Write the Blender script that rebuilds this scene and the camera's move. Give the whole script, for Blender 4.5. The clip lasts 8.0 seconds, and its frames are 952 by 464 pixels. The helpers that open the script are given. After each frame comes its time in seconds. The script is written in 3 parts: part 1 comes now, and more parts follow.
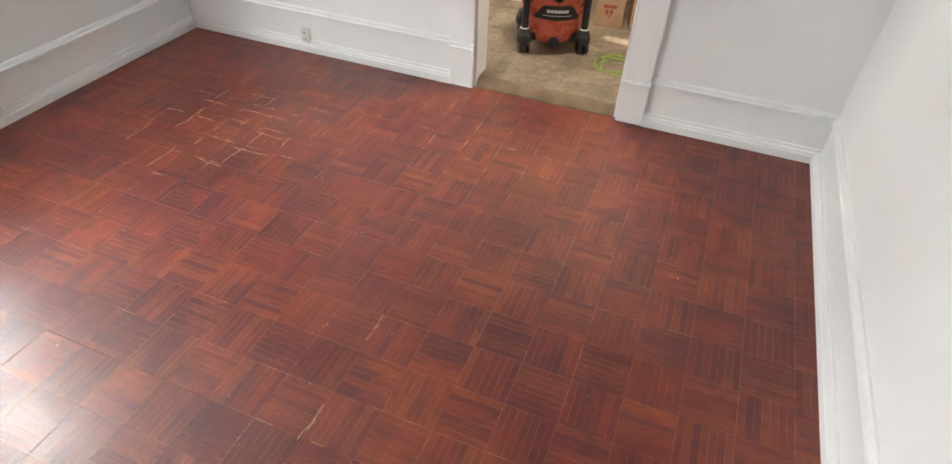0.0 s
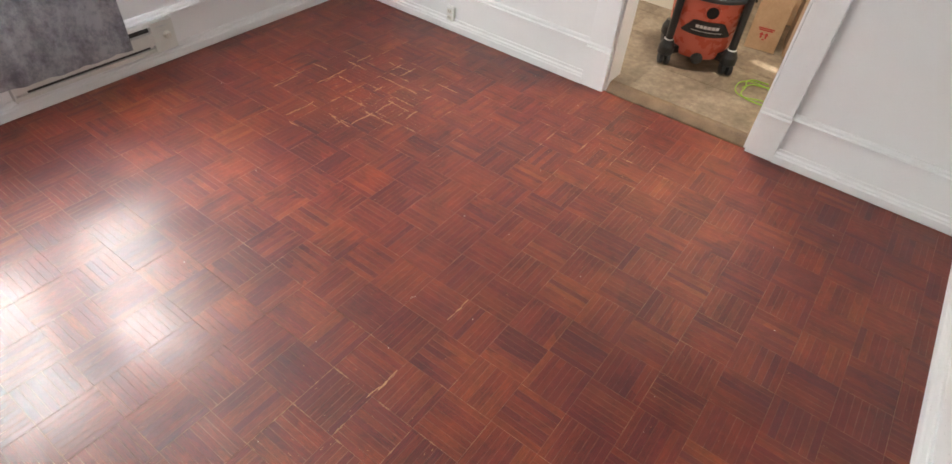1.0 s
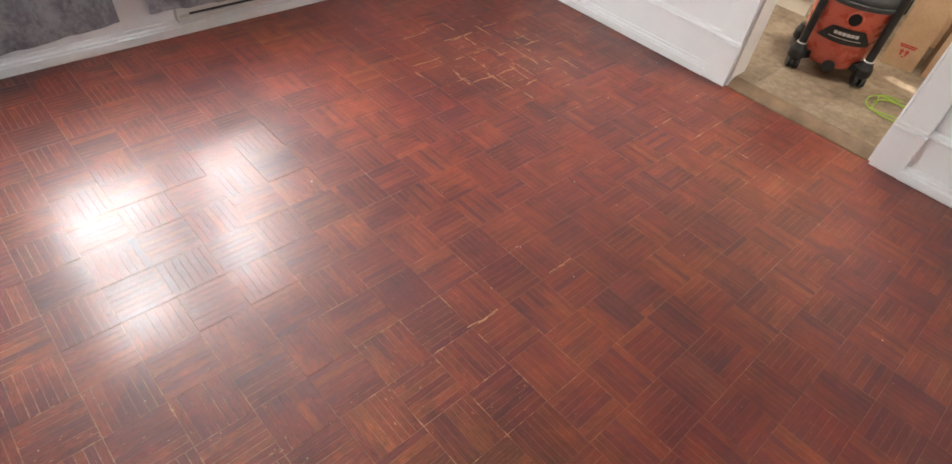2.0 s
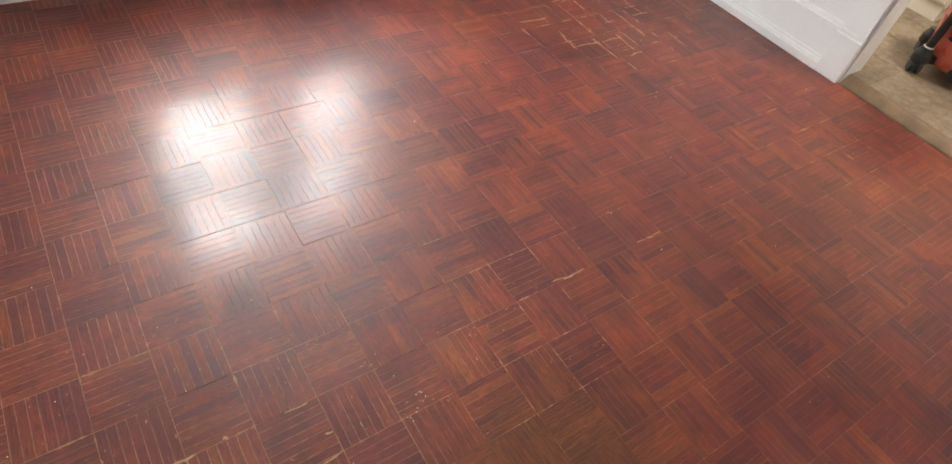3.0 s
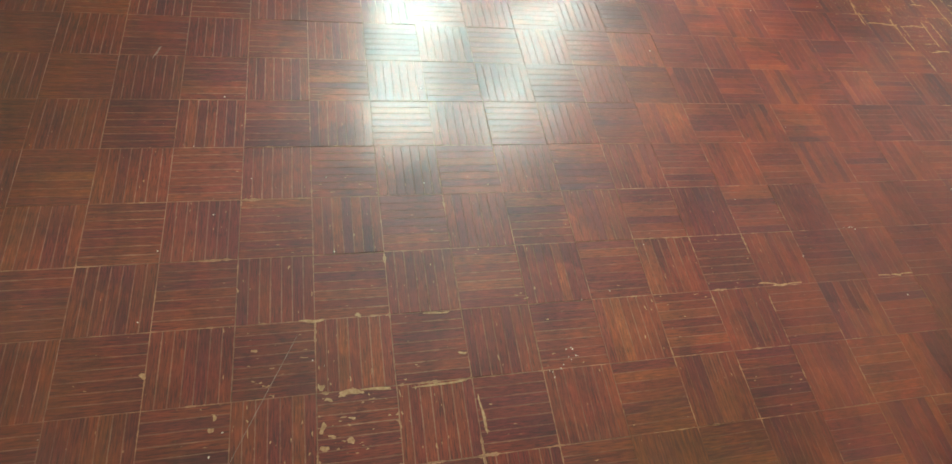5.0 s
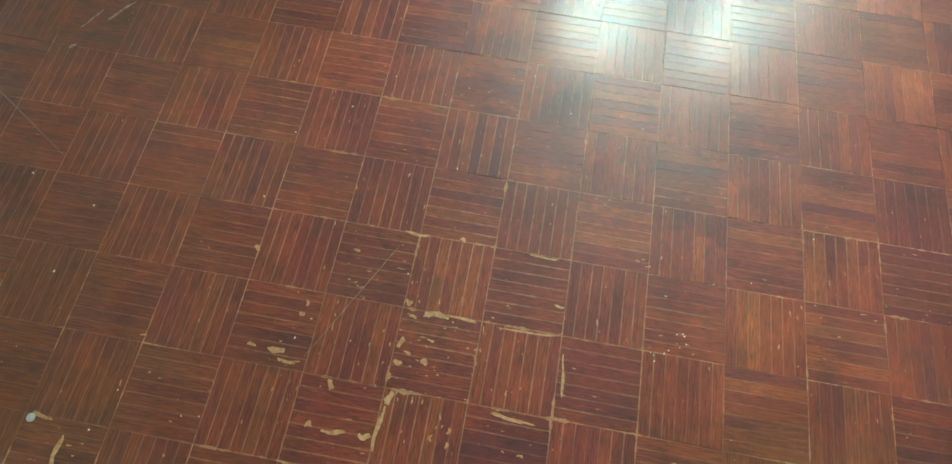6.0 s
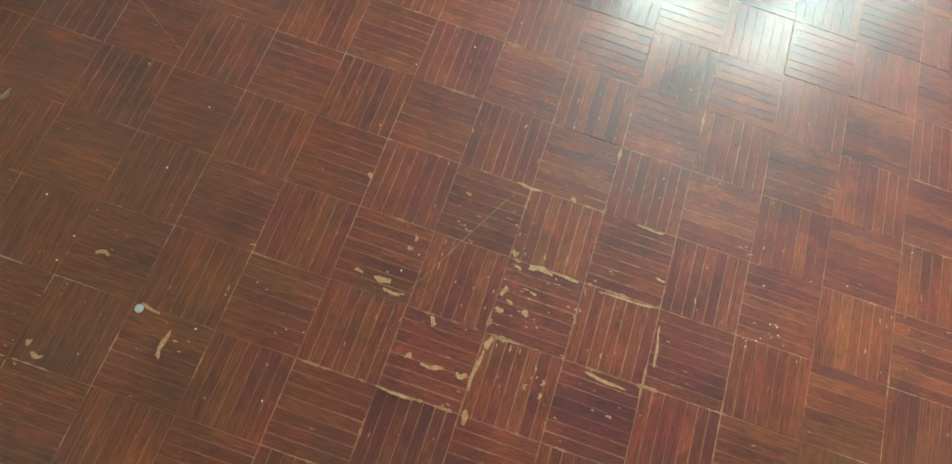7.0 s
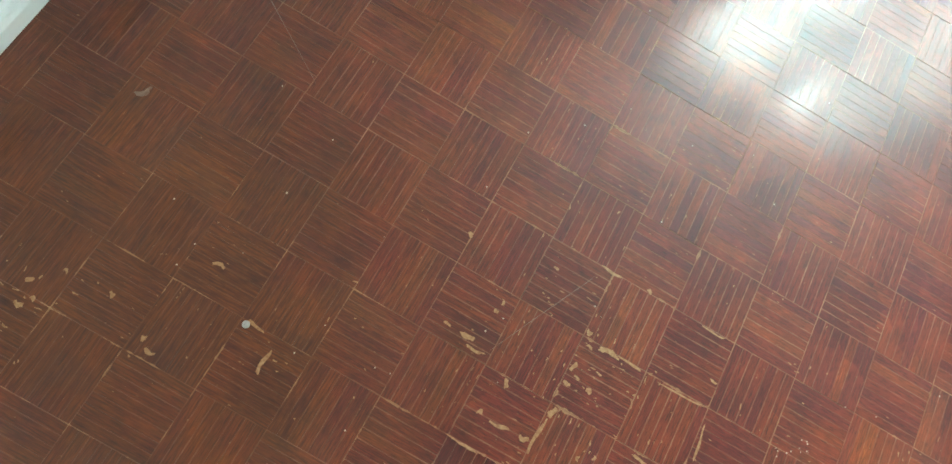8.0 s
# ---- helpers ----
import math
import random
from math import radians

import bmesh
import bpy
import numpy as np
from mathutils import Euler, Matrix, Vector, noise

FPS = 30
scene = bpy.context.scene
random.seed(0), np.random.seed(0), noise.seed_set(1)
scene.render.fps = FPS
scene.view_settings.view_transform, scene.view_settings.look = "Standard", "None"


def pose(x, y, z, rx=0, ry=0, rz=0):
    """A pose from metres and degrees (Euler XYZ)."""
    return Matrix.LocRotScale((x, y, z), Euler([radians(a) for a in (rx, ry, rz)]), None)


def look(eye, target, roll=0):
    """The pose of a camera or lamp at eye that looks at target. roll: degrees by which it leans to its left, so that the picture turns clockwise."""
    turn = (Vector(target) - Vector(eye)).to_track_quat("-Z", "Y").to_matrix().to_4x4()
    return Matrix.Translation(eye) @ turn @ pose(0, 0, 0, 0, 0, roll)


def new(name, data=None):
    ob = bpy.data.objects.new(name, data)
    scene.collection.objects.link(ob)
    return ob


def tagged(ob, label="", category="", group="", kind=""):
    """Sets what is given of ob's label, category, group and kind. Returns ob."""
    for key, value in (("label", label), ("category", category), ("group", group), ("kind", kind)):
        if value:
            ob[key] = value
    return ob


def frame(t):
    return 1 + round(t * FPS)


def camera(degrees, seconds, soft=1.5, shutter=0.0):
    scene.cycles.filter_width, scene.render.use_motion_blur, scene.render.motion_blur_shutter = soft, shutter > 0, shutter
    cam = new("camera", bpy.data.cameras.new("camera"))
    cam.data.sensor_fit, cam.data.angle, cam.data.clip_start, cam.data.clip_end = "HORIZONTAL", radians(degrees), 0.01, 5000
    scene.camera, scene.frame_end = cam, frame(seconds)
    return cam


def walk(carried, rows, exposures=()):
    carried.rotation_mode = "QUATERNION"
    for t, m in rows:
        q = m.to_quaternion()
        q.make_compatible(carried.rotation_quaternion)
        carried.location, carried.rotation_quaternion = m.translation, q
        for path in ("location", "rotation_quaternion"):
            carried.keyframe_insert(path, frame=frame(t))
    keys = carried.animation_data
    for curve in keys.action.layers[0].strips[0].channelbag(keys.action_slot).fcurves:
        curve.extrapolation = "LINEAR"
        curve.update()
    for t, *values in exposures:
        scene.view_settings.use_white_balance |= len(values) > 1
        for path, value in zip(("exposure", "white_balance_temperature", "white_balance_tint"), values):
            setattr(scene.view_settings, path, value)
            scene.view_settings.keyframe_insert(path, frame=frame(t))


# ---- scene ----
cam = camera(77.0, 8.0)
PATH = [
    (0, (0.455, -0.69, 1.463), (1.863, -0.168, 0.142), 2.4),
    (0.5, (0.482, -0.689, 1.518), (1.788, -0.019, 0.159), 3.8),
    (1, (0.458, -0.693, 1.514), (1.675, 0.102, 0.14), 5.5),
    (1.5, (0.363, -0.675, 1.461), (1.509, 0.212, 0.083), 7.8),
    (2, (0.252, -0.684, 1.437), (1.318, 0.266, 0.037), 8.6),
    (3.3, (0.039, -0.651, 1.368), (0.911, 0.35, -0.128), 14.1),
    (3.5, (0.005, -0.656, 1.33), (0.868, 0.365, -0.157), 14.9),
    (4, (0.011, -0.638, 1.249), (0.784, 0.421, -0.261), 15.8),
    (4.5, (0.013, -0.592, 1.185), (0.686, 0.467, -0.372), 18.4),
    (4.7, (0.009, -0.57, 1.172), (0.648, 0.482, -0.405), 19.7),
    (5.8, (0.199, -0.412, 1.134), (0.11, 0.364, -0.707), 1.9),
    (6, (0.164, -0.428, 1.112), (0.072, 0.326, -0.738), 3.4),
    (6.5, (0.068, -0.476, 1.09), (-0.005, 0.216, -0.785), 8.2),
    (7, (-0.061, -0.486, 1.103), (-0.088, 0.134, -0.799), 16.5),
    (7.5, (-0.2, -0.457, 1.146), (-0.186, 0.111, -0.772), 26.3),
    (8, (-0.335, -0.404, 1.215), (-0.282, 0.117, -0.715), 35.8),
]
EXPOSURES = [(0.0, 0.66, 6750, 5), (2.0, 0.67, 6850, 9), (4.0, 0.58, 6800, -4), (6.0, 0.90, 6000, -30), (8.0, 1.08, 5950, -20)]
walk(cam, [(t, look(eye, target, roll)) for t, eye, target, roll in PATH], EXPOSURES)

# ---- plan, in metres: x towards the doorway, y towards the windows ----
TILE = 0.1524                      # one six-inch parquet square
PER_SQUARE = 7
STRIP = TILE / PER_SQUARE
X_DOOR, X_REAR = 3.058, -1.325     # the wall with the doorway, the wall opposite
Y_WIN, Y_SIDE = 2.084, -1.312      # the wall with windows and heater, the plain wall
CEIL = 2.50
THICK = 0.13
DOOR_A, DOOR_B = -0.415, 0.319     # clear opening of the doorway
DOOR_TOP = 2.05
KITCHEN_Z = 0.040
WINDOWS = [(0.24, 0.84), (1.00, 1.56)]
SILL, WIN_TOP = 0.62, 2.05
K_FAR, K_RIGHT, K_LEFT = 5.10, -1.90, 2.10

# ---- light ----
world = bpy.data.worlds.new("sky")
scene.world = world
world.use_nodes = True
wn = world.node_tree.nodes
wl = world.node_tree.links
sky = wn.new("ShaderNodeTexSky")
sky.sky_type, sky.sun_disc = "NISHITA", False
SUN_EL, SUN_AZ = 41.0, 189.0
sky.sun_elevation, sky.sun_rotation = radians(SUN_EL), radians(SUN_AZ)
wl.new(sky.outputs[0], wn["Background"].inputs[0])
wn["Background"].inputs[1].default_value = 0.10


sun = new("sun", bpy.data.lights.new("sun", "SUN"))
sun.data.energy, sun.data.angle, sun.data.color = 5.0, radians(0.5), (1.0, 0.95, 0.86)
TO_SUN = Vector((math.sin(radians(SUN_AZ)) * math.cos(radians(SUN_EL)), math.cos(radians(SUN_AZ)) * math.cos(radians(SUN_EL)), math.sin(radians(SUN_EL))))
sun.matrix_world = look(TO_SUN * 20, (0, 0, 0))


def area_lamp(name, m, sx, sy, watts, colour, spread=180):
    data = bpy.data.lights.new(name, "AREA")
    data.shape, data.size, data.size_y = "RECTANGLE", sx, sy
    data.energy, data.color, data.spread = watts, colour, radians(spread)
    ob = new(name, data)
    ob.matrix_world = m
    return ob


# skylight falls in steeply through each third of a window, wider towards the rear higher up; the curtains scatter the rest
DAYLIGHT = [((0.36, 0.84, 84.0), (0.30, 0.82, 100.0), (0.24, 0.76, 165.0)), ((1.03, 1.56, 54.0), (1.00, 1.50, 92.0), (1.00, 1.40, 145.0))]
SCATTERED = (150.0, 132.0)
PANE_TILT = 27.0
third = (WIN_TOP - SILL) / 3
for (a, b), thirds, rest in zip(WINDOWS, DAYLIGHT, SCATTERED):
    cx, cz = (a + b) / 2, (SILL + WIN_TOP) / 2
    area_lamp("window_daylight", pose(cx, Y_WIN + 0.10, cz, 90, 0, 180), b - a, WIN_TOP - SILL, rest, (0.95, 0.98, 1.0), 170)
    for k, (x0, x1, watts) in enumerate(thirds):
        area_lamp("window_skylight", pose((x0 + x1) / 2, Y_WIN + THICK + 0.18, SILL + (k + 0.55) * third, 90 - PANE_TILT, 0, 180), x1 - x0, third, watts, (0.95, 0.98, 1.0), 78)
# opening and area lamp added out of view on the left to brighten the kitchen
KITCHEN_FILL_OPENING = (3.55, 4.45, 0.95, 2.05)
area_lamp("kitchen_fill_left", look((4.0, K_LEFT + THICK - 0.02, 1.5), (4.0, 0, 1.5)), 0.9, 1.1, 30.0, (1.0, 0.95, 0.87))
# overhead lamp added out of view to light the box fronts and the vacuum
KITCHEN_FILL_TOP = (3.40, -0.20)
area_lamp("kitchen_fill_top_light", look((*KITCHEN_FILL_TOP, CEIL - 0.055), (KITCHEN_FILL_TOP[0], KITCHEN_FILL_TOP[1] + 0.001, 0)), 0.16, 0.16, 30.0, (1.0, 0.94, 0.85))


# ---- materials ----
def material(name, rough=0.5, metal=0.0):
    m = bpy.data.materials.new(name)
    m.use_nodes = True
    b = m.node_tree.nodes["Principled BSDF"]
    b.inputs["Roughness"].default_value, b.inputs["Metallic"].default_value = rough, metal
    return m, m.node_tree.nodes, m.node_tree.links, b


def ramp(nodes, links, source, stops):
    r = nodes.new("ShaderNodeValToRGB")
    e = r.color_ramp.elements
    while len(e) < len(stops):
        e.new(0.5)
    for k, (p, c) in zip(e, stops):
        k.position, k.color = p, (*c, 1) if len(c) == 3 else c
    links.new(source, r.inputs[0])
    return r.outputs[0]


def grey(v):
    return (v, v, v)


def noise_tex(nodes, links, vec, scale, detail=3, rough=0.5):
    n = nodes.new("ShaderNodeTexNoise")
    n.inputs["Scale"].default_value, n.inputs["Detail"].default_value, n.inputs["Roughness"].default_value = scale, detail, rough
    if vec is not None:
        links.new(vec, n.inputs["Vector"])
    return n.outputs["Fac"]


def math_node(nodes, links, op, a, b=None, c=None):
    n = nodes.new("ShaderNodeMath")
    n.operation = op
    for k, v in enumerate((a, b, c)):
        if v is None:
            continue
        if isinstance(v, (int, float)):
            n.inputs[k].default_value = v
        else:
            links.new(v, n.inputs[k])
    return n.outputs[0]


def mix(nodes, links, fac, a, b, mode="MIX"):
    n = nodes.new("ShaderNodeMix")
    n.data_type, n.blend_type = "RGBA", mode
    for k, v in ((0, fac), (6, a), (7, b)):
        if isinstance(v, (int, float)):
            n.inputs[k].default_value = v
        elif isinstance(v, tuple):
            n.inputs[k].default_value = (*v, 1)
        else:
            links.new(v, n.inputs[k])
    return n.outputs[2]


def bump(nodes, links, bsdf, height, strength, distance):
    n = nodes.new("ShaderNodeBump")
    n.inputs["Strength"].default_value, n.inputs["Distance"].default_value = strength, distance
    links.new(height, n.inputs["Height"])
    links.new(n.outputs[0], bsdf.inputs["Normal"])


def coords(nodes, links, scale=(1, 1, 1), world_space=False):
    """Object or world coordinates, stretched."""
    if world_space:
        src = nodes.new("ShaderNodeNewGeometry").outputs["Position"]
    else:
        src = nodes.new("ShaderNodeTexCoord").outputs["Object"]
    m = nodes.new("ShaderNodeMapping")
    m.inputs["Scale"].default_value = scale
    links.new(src, m.inputs["Vector"])
    return m.outputs[0]


def mottled(name, dark, light, scale=8.0, rough=0.5, bumpiness=0.0, fine=120.0, metal=0.0, contrast=(0.35, 0.65)):
    """A surface with variation at two scales."""
    m, n, l, b = material(name, rough, metal)
    v = coords(n, l, world_space=True)
    big, small = noise_tex(n, l, v, scale, 4), noise_tex(n, l, v, fine, 3)
    both = math_node(n, l, "ADD", math_node(n, l, "MULTIPLY", big, 0.65), math_node(n, l, "MULTIPLY", small, 0.35))
    l.new(ramp(n, l, both, [(contrast[0], dark), (contrast[1], light)]), b.inputs["Base Color"])
    l.new(ramp(n, l, small, [(0.3, grey(max(rough - 0.08, 0))), (0.7, grey(min(rough + 0.08, 1)))]), b.inputs["Roughness"])
    if bumpiness:
        bump(n, l, b, both, 1.0, bumpiness)
    return m


WORN = [  # x, y, reach, strength: where feet have worn the varnish
    (2.25, 1.10, 0.62, 1.0), (0.02, -0.28, 0.55, 0.72), (2.62, 0.12, 0.40, 0.75), (-0.75, -0.55, 0.45, 0.35), (0.95, -0.02, 0.50, 0.45), (0.0, 0.25, 0.70, 0.45)]


STAINED = [(-0.90, -0.50, 1.05), (0.75, -0.45, 0.36), (-0.2, -1.0, 0.7), (-0.9, 0.6, 0.7)]


def parquet(name, island):
    """Varnished red-brown hardwood strips; the tone changes from strip to strip, the varnish is worn through at the joints of trodden spots."""
    m, n, l, b = material(name, 0.3)
    pos = n.new("ShaderNodeNewGeometry")
    if island:
        rnd = pos.outputs["Random Per Island"]
    else:
        rnd = n.new("ShaderNodeObjectInfo").outputs["Random"]
    uv = n.new("ShaderNodeUVMap")
    uv.uv_map = "grain"
    sep = n.new("ShaderNodeSeparateXYZ")
    l.new(uv.outputs[0], sep.inputs[0])
    along, across = sep.outputs[0], sep.outputs[1]
    shift = math_node(n, l, "MULTIPLY", rnd, 37.0)
    comb = n.new("ShaderNodeCombineXYZ")
    l.new(math_node(n, l, "ADD", math_node(n, l, "MULTIPLY", along, 24.0), shift), comb.inputs[0])
    l.new(math_node(n, l, "MULTIPLY", across, 330.0), comb.inputs[1])
    l.new(shift, comb.inputs[2])
    grain = noise_tex(n, l, comb.outputs[0], 1.0, 4, 0.6)
    comb2 = n.new("ShaderNodeCombineXYZ")
    l.new(math_node(n, l, "ADD", math_node(n, l, "MULTIPLY", along, 45.0), shift), comb2.inputs[0])
    l.new(math_node(n, l, "MULTIPLY", across, 900.0), comb2.inputs[1])
    l.new(shift, comb2.inputs[2])
    pores = noise_tex(n, l, comb2.outputs[0], 1.0, 2, 0.5)
    wpos = coords(n, l, world_space=True)
    tone = noise_tex(n, l, wpos, 2.3, 3)
    base = ramp(n, l, rnd, [(0.0, (0.112, 0.0125, 0.0145)), (0.10, (0.142, 0.0150, 0.0125)), (0.5, (0.168, 0.0195, 0.0100)), (0.90, (0.186, 0.0260, 0.0108)), (1.0, (0.212, 0.039, 0.0140))])
    warm = ramp(n, l, tone, [(0.34, (0.80, 0.72, 0.92)), (0.50, (1.0, 1.0, 1.0)), (0.66, (1.15, 1.45, 1.12))])
    col = mix(n, l, 1.0, base, warm, "MULTIPLY")
    cell = n.new("ShaderNodeVectorMath")
    cell.operation = "SNAP"
    l.new(pos.outputs["Position"], cell.inputs[0])
    cell.inputs[1].default_value = (TILE, TILE, 10.0)
    cellrnd = n.new("ShaderNodeTexWhiteNoise")
    l.new(cell.outputs[0], cellrnd.inputs["Vector"])
    col = mix(n, l, 1.0, col, ramp(n, l, cellrnd.outputs["Value"], [(0.0, (0.74, 0.66, 0.80)), (0.3, (0.94, 0.90, 0.98)), (0.7, (1.05, 1.05, 1.0)), (1.0, (1.14, 1.24, 1.08))]), "MULTIPLY")
    streak = ramp(n, l, grain, [(0.27, (0.44, 0.56, 0.46)), (0.43, (0.88, 0.92, 0.88)), (0.56, grey(1.04)), (0.74, (1.5, 1.9, 1.8))])
    # towards the doorway the varnish lies thick and hides the grain
    px = n.new("ShaderNodeSeparateXYZ")
    l.new(pos.outputs["Position"], px.inputs[0])
    open_grain = ramp(n, l, math_node(n, l, "MULTIPLY", px.outputs[0], 0.4), [(0.20, grey(1.0)), (0.62, grey(0.45))])
    col = mix(n, l, open_grain, col, streak, "MULTIPLY")
    col = mix(n, l, math_node(n, l, "MULTIPLY", open_grain, 0.95), col, ramp(n, l, pores, [(0.34, grey(0.35)), (0.48, grey(0.98)), (0.60, grey(1.0)), (0.72, (1.5, 1.8, 1.7))]), "MULTIPLY")
    # browned, greyed varnish in broad uneven patches
    brown = None
    for x, y, reach in STAINED:
        d = n.new("ShaderNodeVectorMath")
        d.operation = "DISTANCE"
        l.new(pos.outputs["Position"], d.inputs[0])
        d.inputs[1].default_value = (x, y, 0)
        w = math_node(n, l, "SUBTRACT", 1.0, math_node(n, l, "DIVIDE", d.outputs["Value"], reach))
        brown = w if brown is None else math_node(n, l, "MAXIMUM", brown, w)
    brown = math_node(n, l, "ADD", brown, math_node(n, l, "MULTIPLY", math_node(n, l, "SUBTRACT", noise_tex(n, l, wpos, 5.5, 5, 0.65), 0.5), 1.5))
    browned = ramp(n, l, brown, [(0.05, grey(0.0)), (0.75, grey(0.9))])
    col = mix(n, l, browned, col, mix(n, l, 0.75, mix(n, l, 1.0, col, (0.72, 1.12, 0.66), "MULTIPLY"), ramp(n, l, grain, [(0.32, (0.058, 0.0135, 0.0035)), (0.50, (0.122, 0.031, 0.0060)), (0.68, (0.205, 0.060, 0.0105))])))
    scuff = noise_tex(n, l, wpos, 22.0, 5, 0.7)
    col = mix(n, l, math_node(n, l, "MULTIPLY", ramp(n, l, scuff, [(0.52, grey(0.0)), (0.72, grey(0.55))]), 0.8), col, mix(n, l, 1.0, col, (0.62, 0.70, 0.72), "MULTIPLY"))
    # dirt rubbed into the varnish, in smears a few strips wide
    smutch = noise_tex(n, l, wpos, 9.5, 6, 0.72)
    col = mix(n, l, 0.9, col, ramp(n, l, smutch, [(0.30, (0.52, 0.50, 0.58)), (0.45, (0.90, 0.92, 0.93)), (0.56, grey(1.05)), (0.70, (1.28, 1.42, 1.22))]), "MULTIPLY")
    # worn spots
    worn = None
    for x, y, reach, much in WORN:
        d = n.new("ShaderNodeVectorMath")
        d.operation = "DISTANCE"
        l.new(pos.outputs["Position"], d.inputs[0])
        d.inputs[1].default_value = (x, y, 0)
        w = math_node(n, l, "MULTIPLY", math_node(n, l, "MAXIMUM", math_node(n, l, "SUBTRACT", 1.0, math_node(n, l, "DIVIDE", d.outputs["Value"], reach)), 0.0), much)
        worn = w if worn is None else math_node(n, l, "MAXIMUM", worn, w)
    # distance from the joints between squares
    edge = None
    for k in (0, 1):
        q = math_node(n, l, "DIVIDE", px.outputs[k], TILE)
        fr = math_node(n, l, "ABSOLUTE", math_node(n, l, "SUBTRACT", q, math_node(n, l, "ROUND", q)))
        edge = fr if edge is None else math_node(n, l, "MINIMUM", edge, fr)
    strip_edge = math_node(n, l, "ABSOLUTE", across)
    patchy = noise_tex(n, l, wpos, 12.0, 3, 0.6)
    ragged = noise_tex(n, l, wpos, 75.0, 3, 0.65)
    # joints: a ragged band along the squares' edges where worn and patchy
    reach = math_node(n, l, "MULTIPLY", math_node(n, l, "MULTIPLY", math_node(n, l, "ADD", worn, 0.10), ramp(n, l, patchy, [(0.50, grey(0.0)), (0.66, grey(1.0))])), math_node(n, l, "MULTIPLY", math_node(n, l, "SUBTRACT", ragged, 0.30), 0.19))
    joint = math_node(n, l, "LESS_THAN", edge, reach)
    # chips: short flakes along the grain
    combc = n.new("ShaderNodeCombineXYZ")
    l.new(math_node(n, l, "ADD", math_node(n, l, "MULTIPLY", along, 52.0), shift), combc.inputs[0])
    l.new(math_node(n, l, "MULTIPLY", across, 150.0), combc.inputs[1])
    l.new(shift, combc.inputs[2])
    flakes = noise_tex(n, l, combc.outputs[0], 1.0, 2, 0.55)
    chip = math_node(n, l, "GREATER_THAN", math_node(n, l, "ADD", flakes, math_node(n, l, "MULTIPLY", worn, 0.115)), 0.768)
    bare = math_node(n, l, "MAXIMUM", joint, chip)
    raw = mix(n, l, grain, (0.32, 0.165, 0.080), (0.48, 0.30, 0.155))
    col = mix(n, l, math_node(n, l, "MULTIPLY", bare, 0.85), col, raw)
    # pale filler and dust in the seams between strips, most open in the middle of the room and towards the rear
    trodden = ramp(n, l, math_node(n, l, "MULTIPLY", px.outputs[0], 0.5), [(0.15, grey(1.0)), (0.55, grey(0.42))])
    trodden = math_node(n, l, "MULTIPLY", trodden, math_node(n, l, "SUBTRACT", 1.0, math_node(n, l, "MULTIPLY", browned, 0.92)))
    seam = math_node(n, l, "GREATER_THAN", strip_edge, math_node(n, l, "SUBTRACT", STRIP / 2 + 0.0007, math_node(n, l, "MULTIPLY", ragged, 0.0040)))
    col = mix(n, l, math_node(n, l, "MULTIPLY", seam, math_node(n, l, "MULTIPLY", trodden, math_node(n, l, "MULTIPLY", ramp(n, l, patchy, [(0.38, grey(0.26)), (0.62, grey(0.9))]), ramp(n, l, rnd, [(0.10, grey(0.4)), (0.60, grey(1.0))])))), col, (0.31, 0.145, 0.080))
    hair = math_node(n, l, "LESS_THAN", edge, math_node(n, l, "MULTIPLY", ragged, 0.0135))
    col = mix(n, l, math_node(n, l, "MULTIPLY", hair, math_node(n, l, "MULTIPLY", trodden, ramp(n, l, patchy, [(0.34, grey(0.30)), (0.60, grey(0.85))]))), col, (0.31, 0.15, 0.082))
    l.new(col, b.inputs["Base Color"])
    # varnish
    smear = noise_tex(n, l, wpos, 3.2, 4, 0.6)
    fine = noise_tex(n, l, wpos, 60.0, 2)
    gl = math_node(n, l, "ADD", ramp(n, l, smear, [(0.3, grey(0.46)), (0.7, grey(0.57))]), math_node(n, l, "MULTIPLY", math_node(n, l, "SUBTRACT", grain, 0.5), 0.25))
    gl = math_node(n, l, "ADD", gl, math_node(n, l, "MULTIPLY", bare, 0.25))
    l.new(gl, b.inputs["Roughness"])
    ct = math_node(n, l, "ADD", ramp(n, l, smear, [(0.3, grey(0.12)), (0.7, grey(0.19))]), math_node(n, l, "MULTIPLY", math_node(n, l, "SUBTRACT", fine, 0.5), 0.06))
    ct = math_node(n, l, "ADD", ct, math_node(n, l, "MULTIPLY", math_node(n, l, "SUBTRACT", rnd, 0.5), 0.03))
    l.new(ct, b.inputs["Coat Roughness"])
    l.new(math_node(n, l, "MULTIPLY", math_node(n, l, "SUBTRACT", 1.0, bare), ramp(n, l, browned, [(0.0, grey(0.35)), (1.0, grey(0.15))])), b.inputs["Coat Weight"])
    b.inputs["Specular IOR Level"].default_value = 0.56
    b.inputs["IOR"].default_value = 1.5
    relief = math_node(n, l, "ADD", math_node(n, l, "MULTIPLY", grain, 0.7), math_node(n, l, "MULTIPLY", pores, 0.3))
    relief = math_node(n, l, "SUBTRACT", relief, math_node(n, l, "MULTIPLY", bare, 0.6))
    bump(n, l, b, relief, 0.5, 0.0006)
    return m


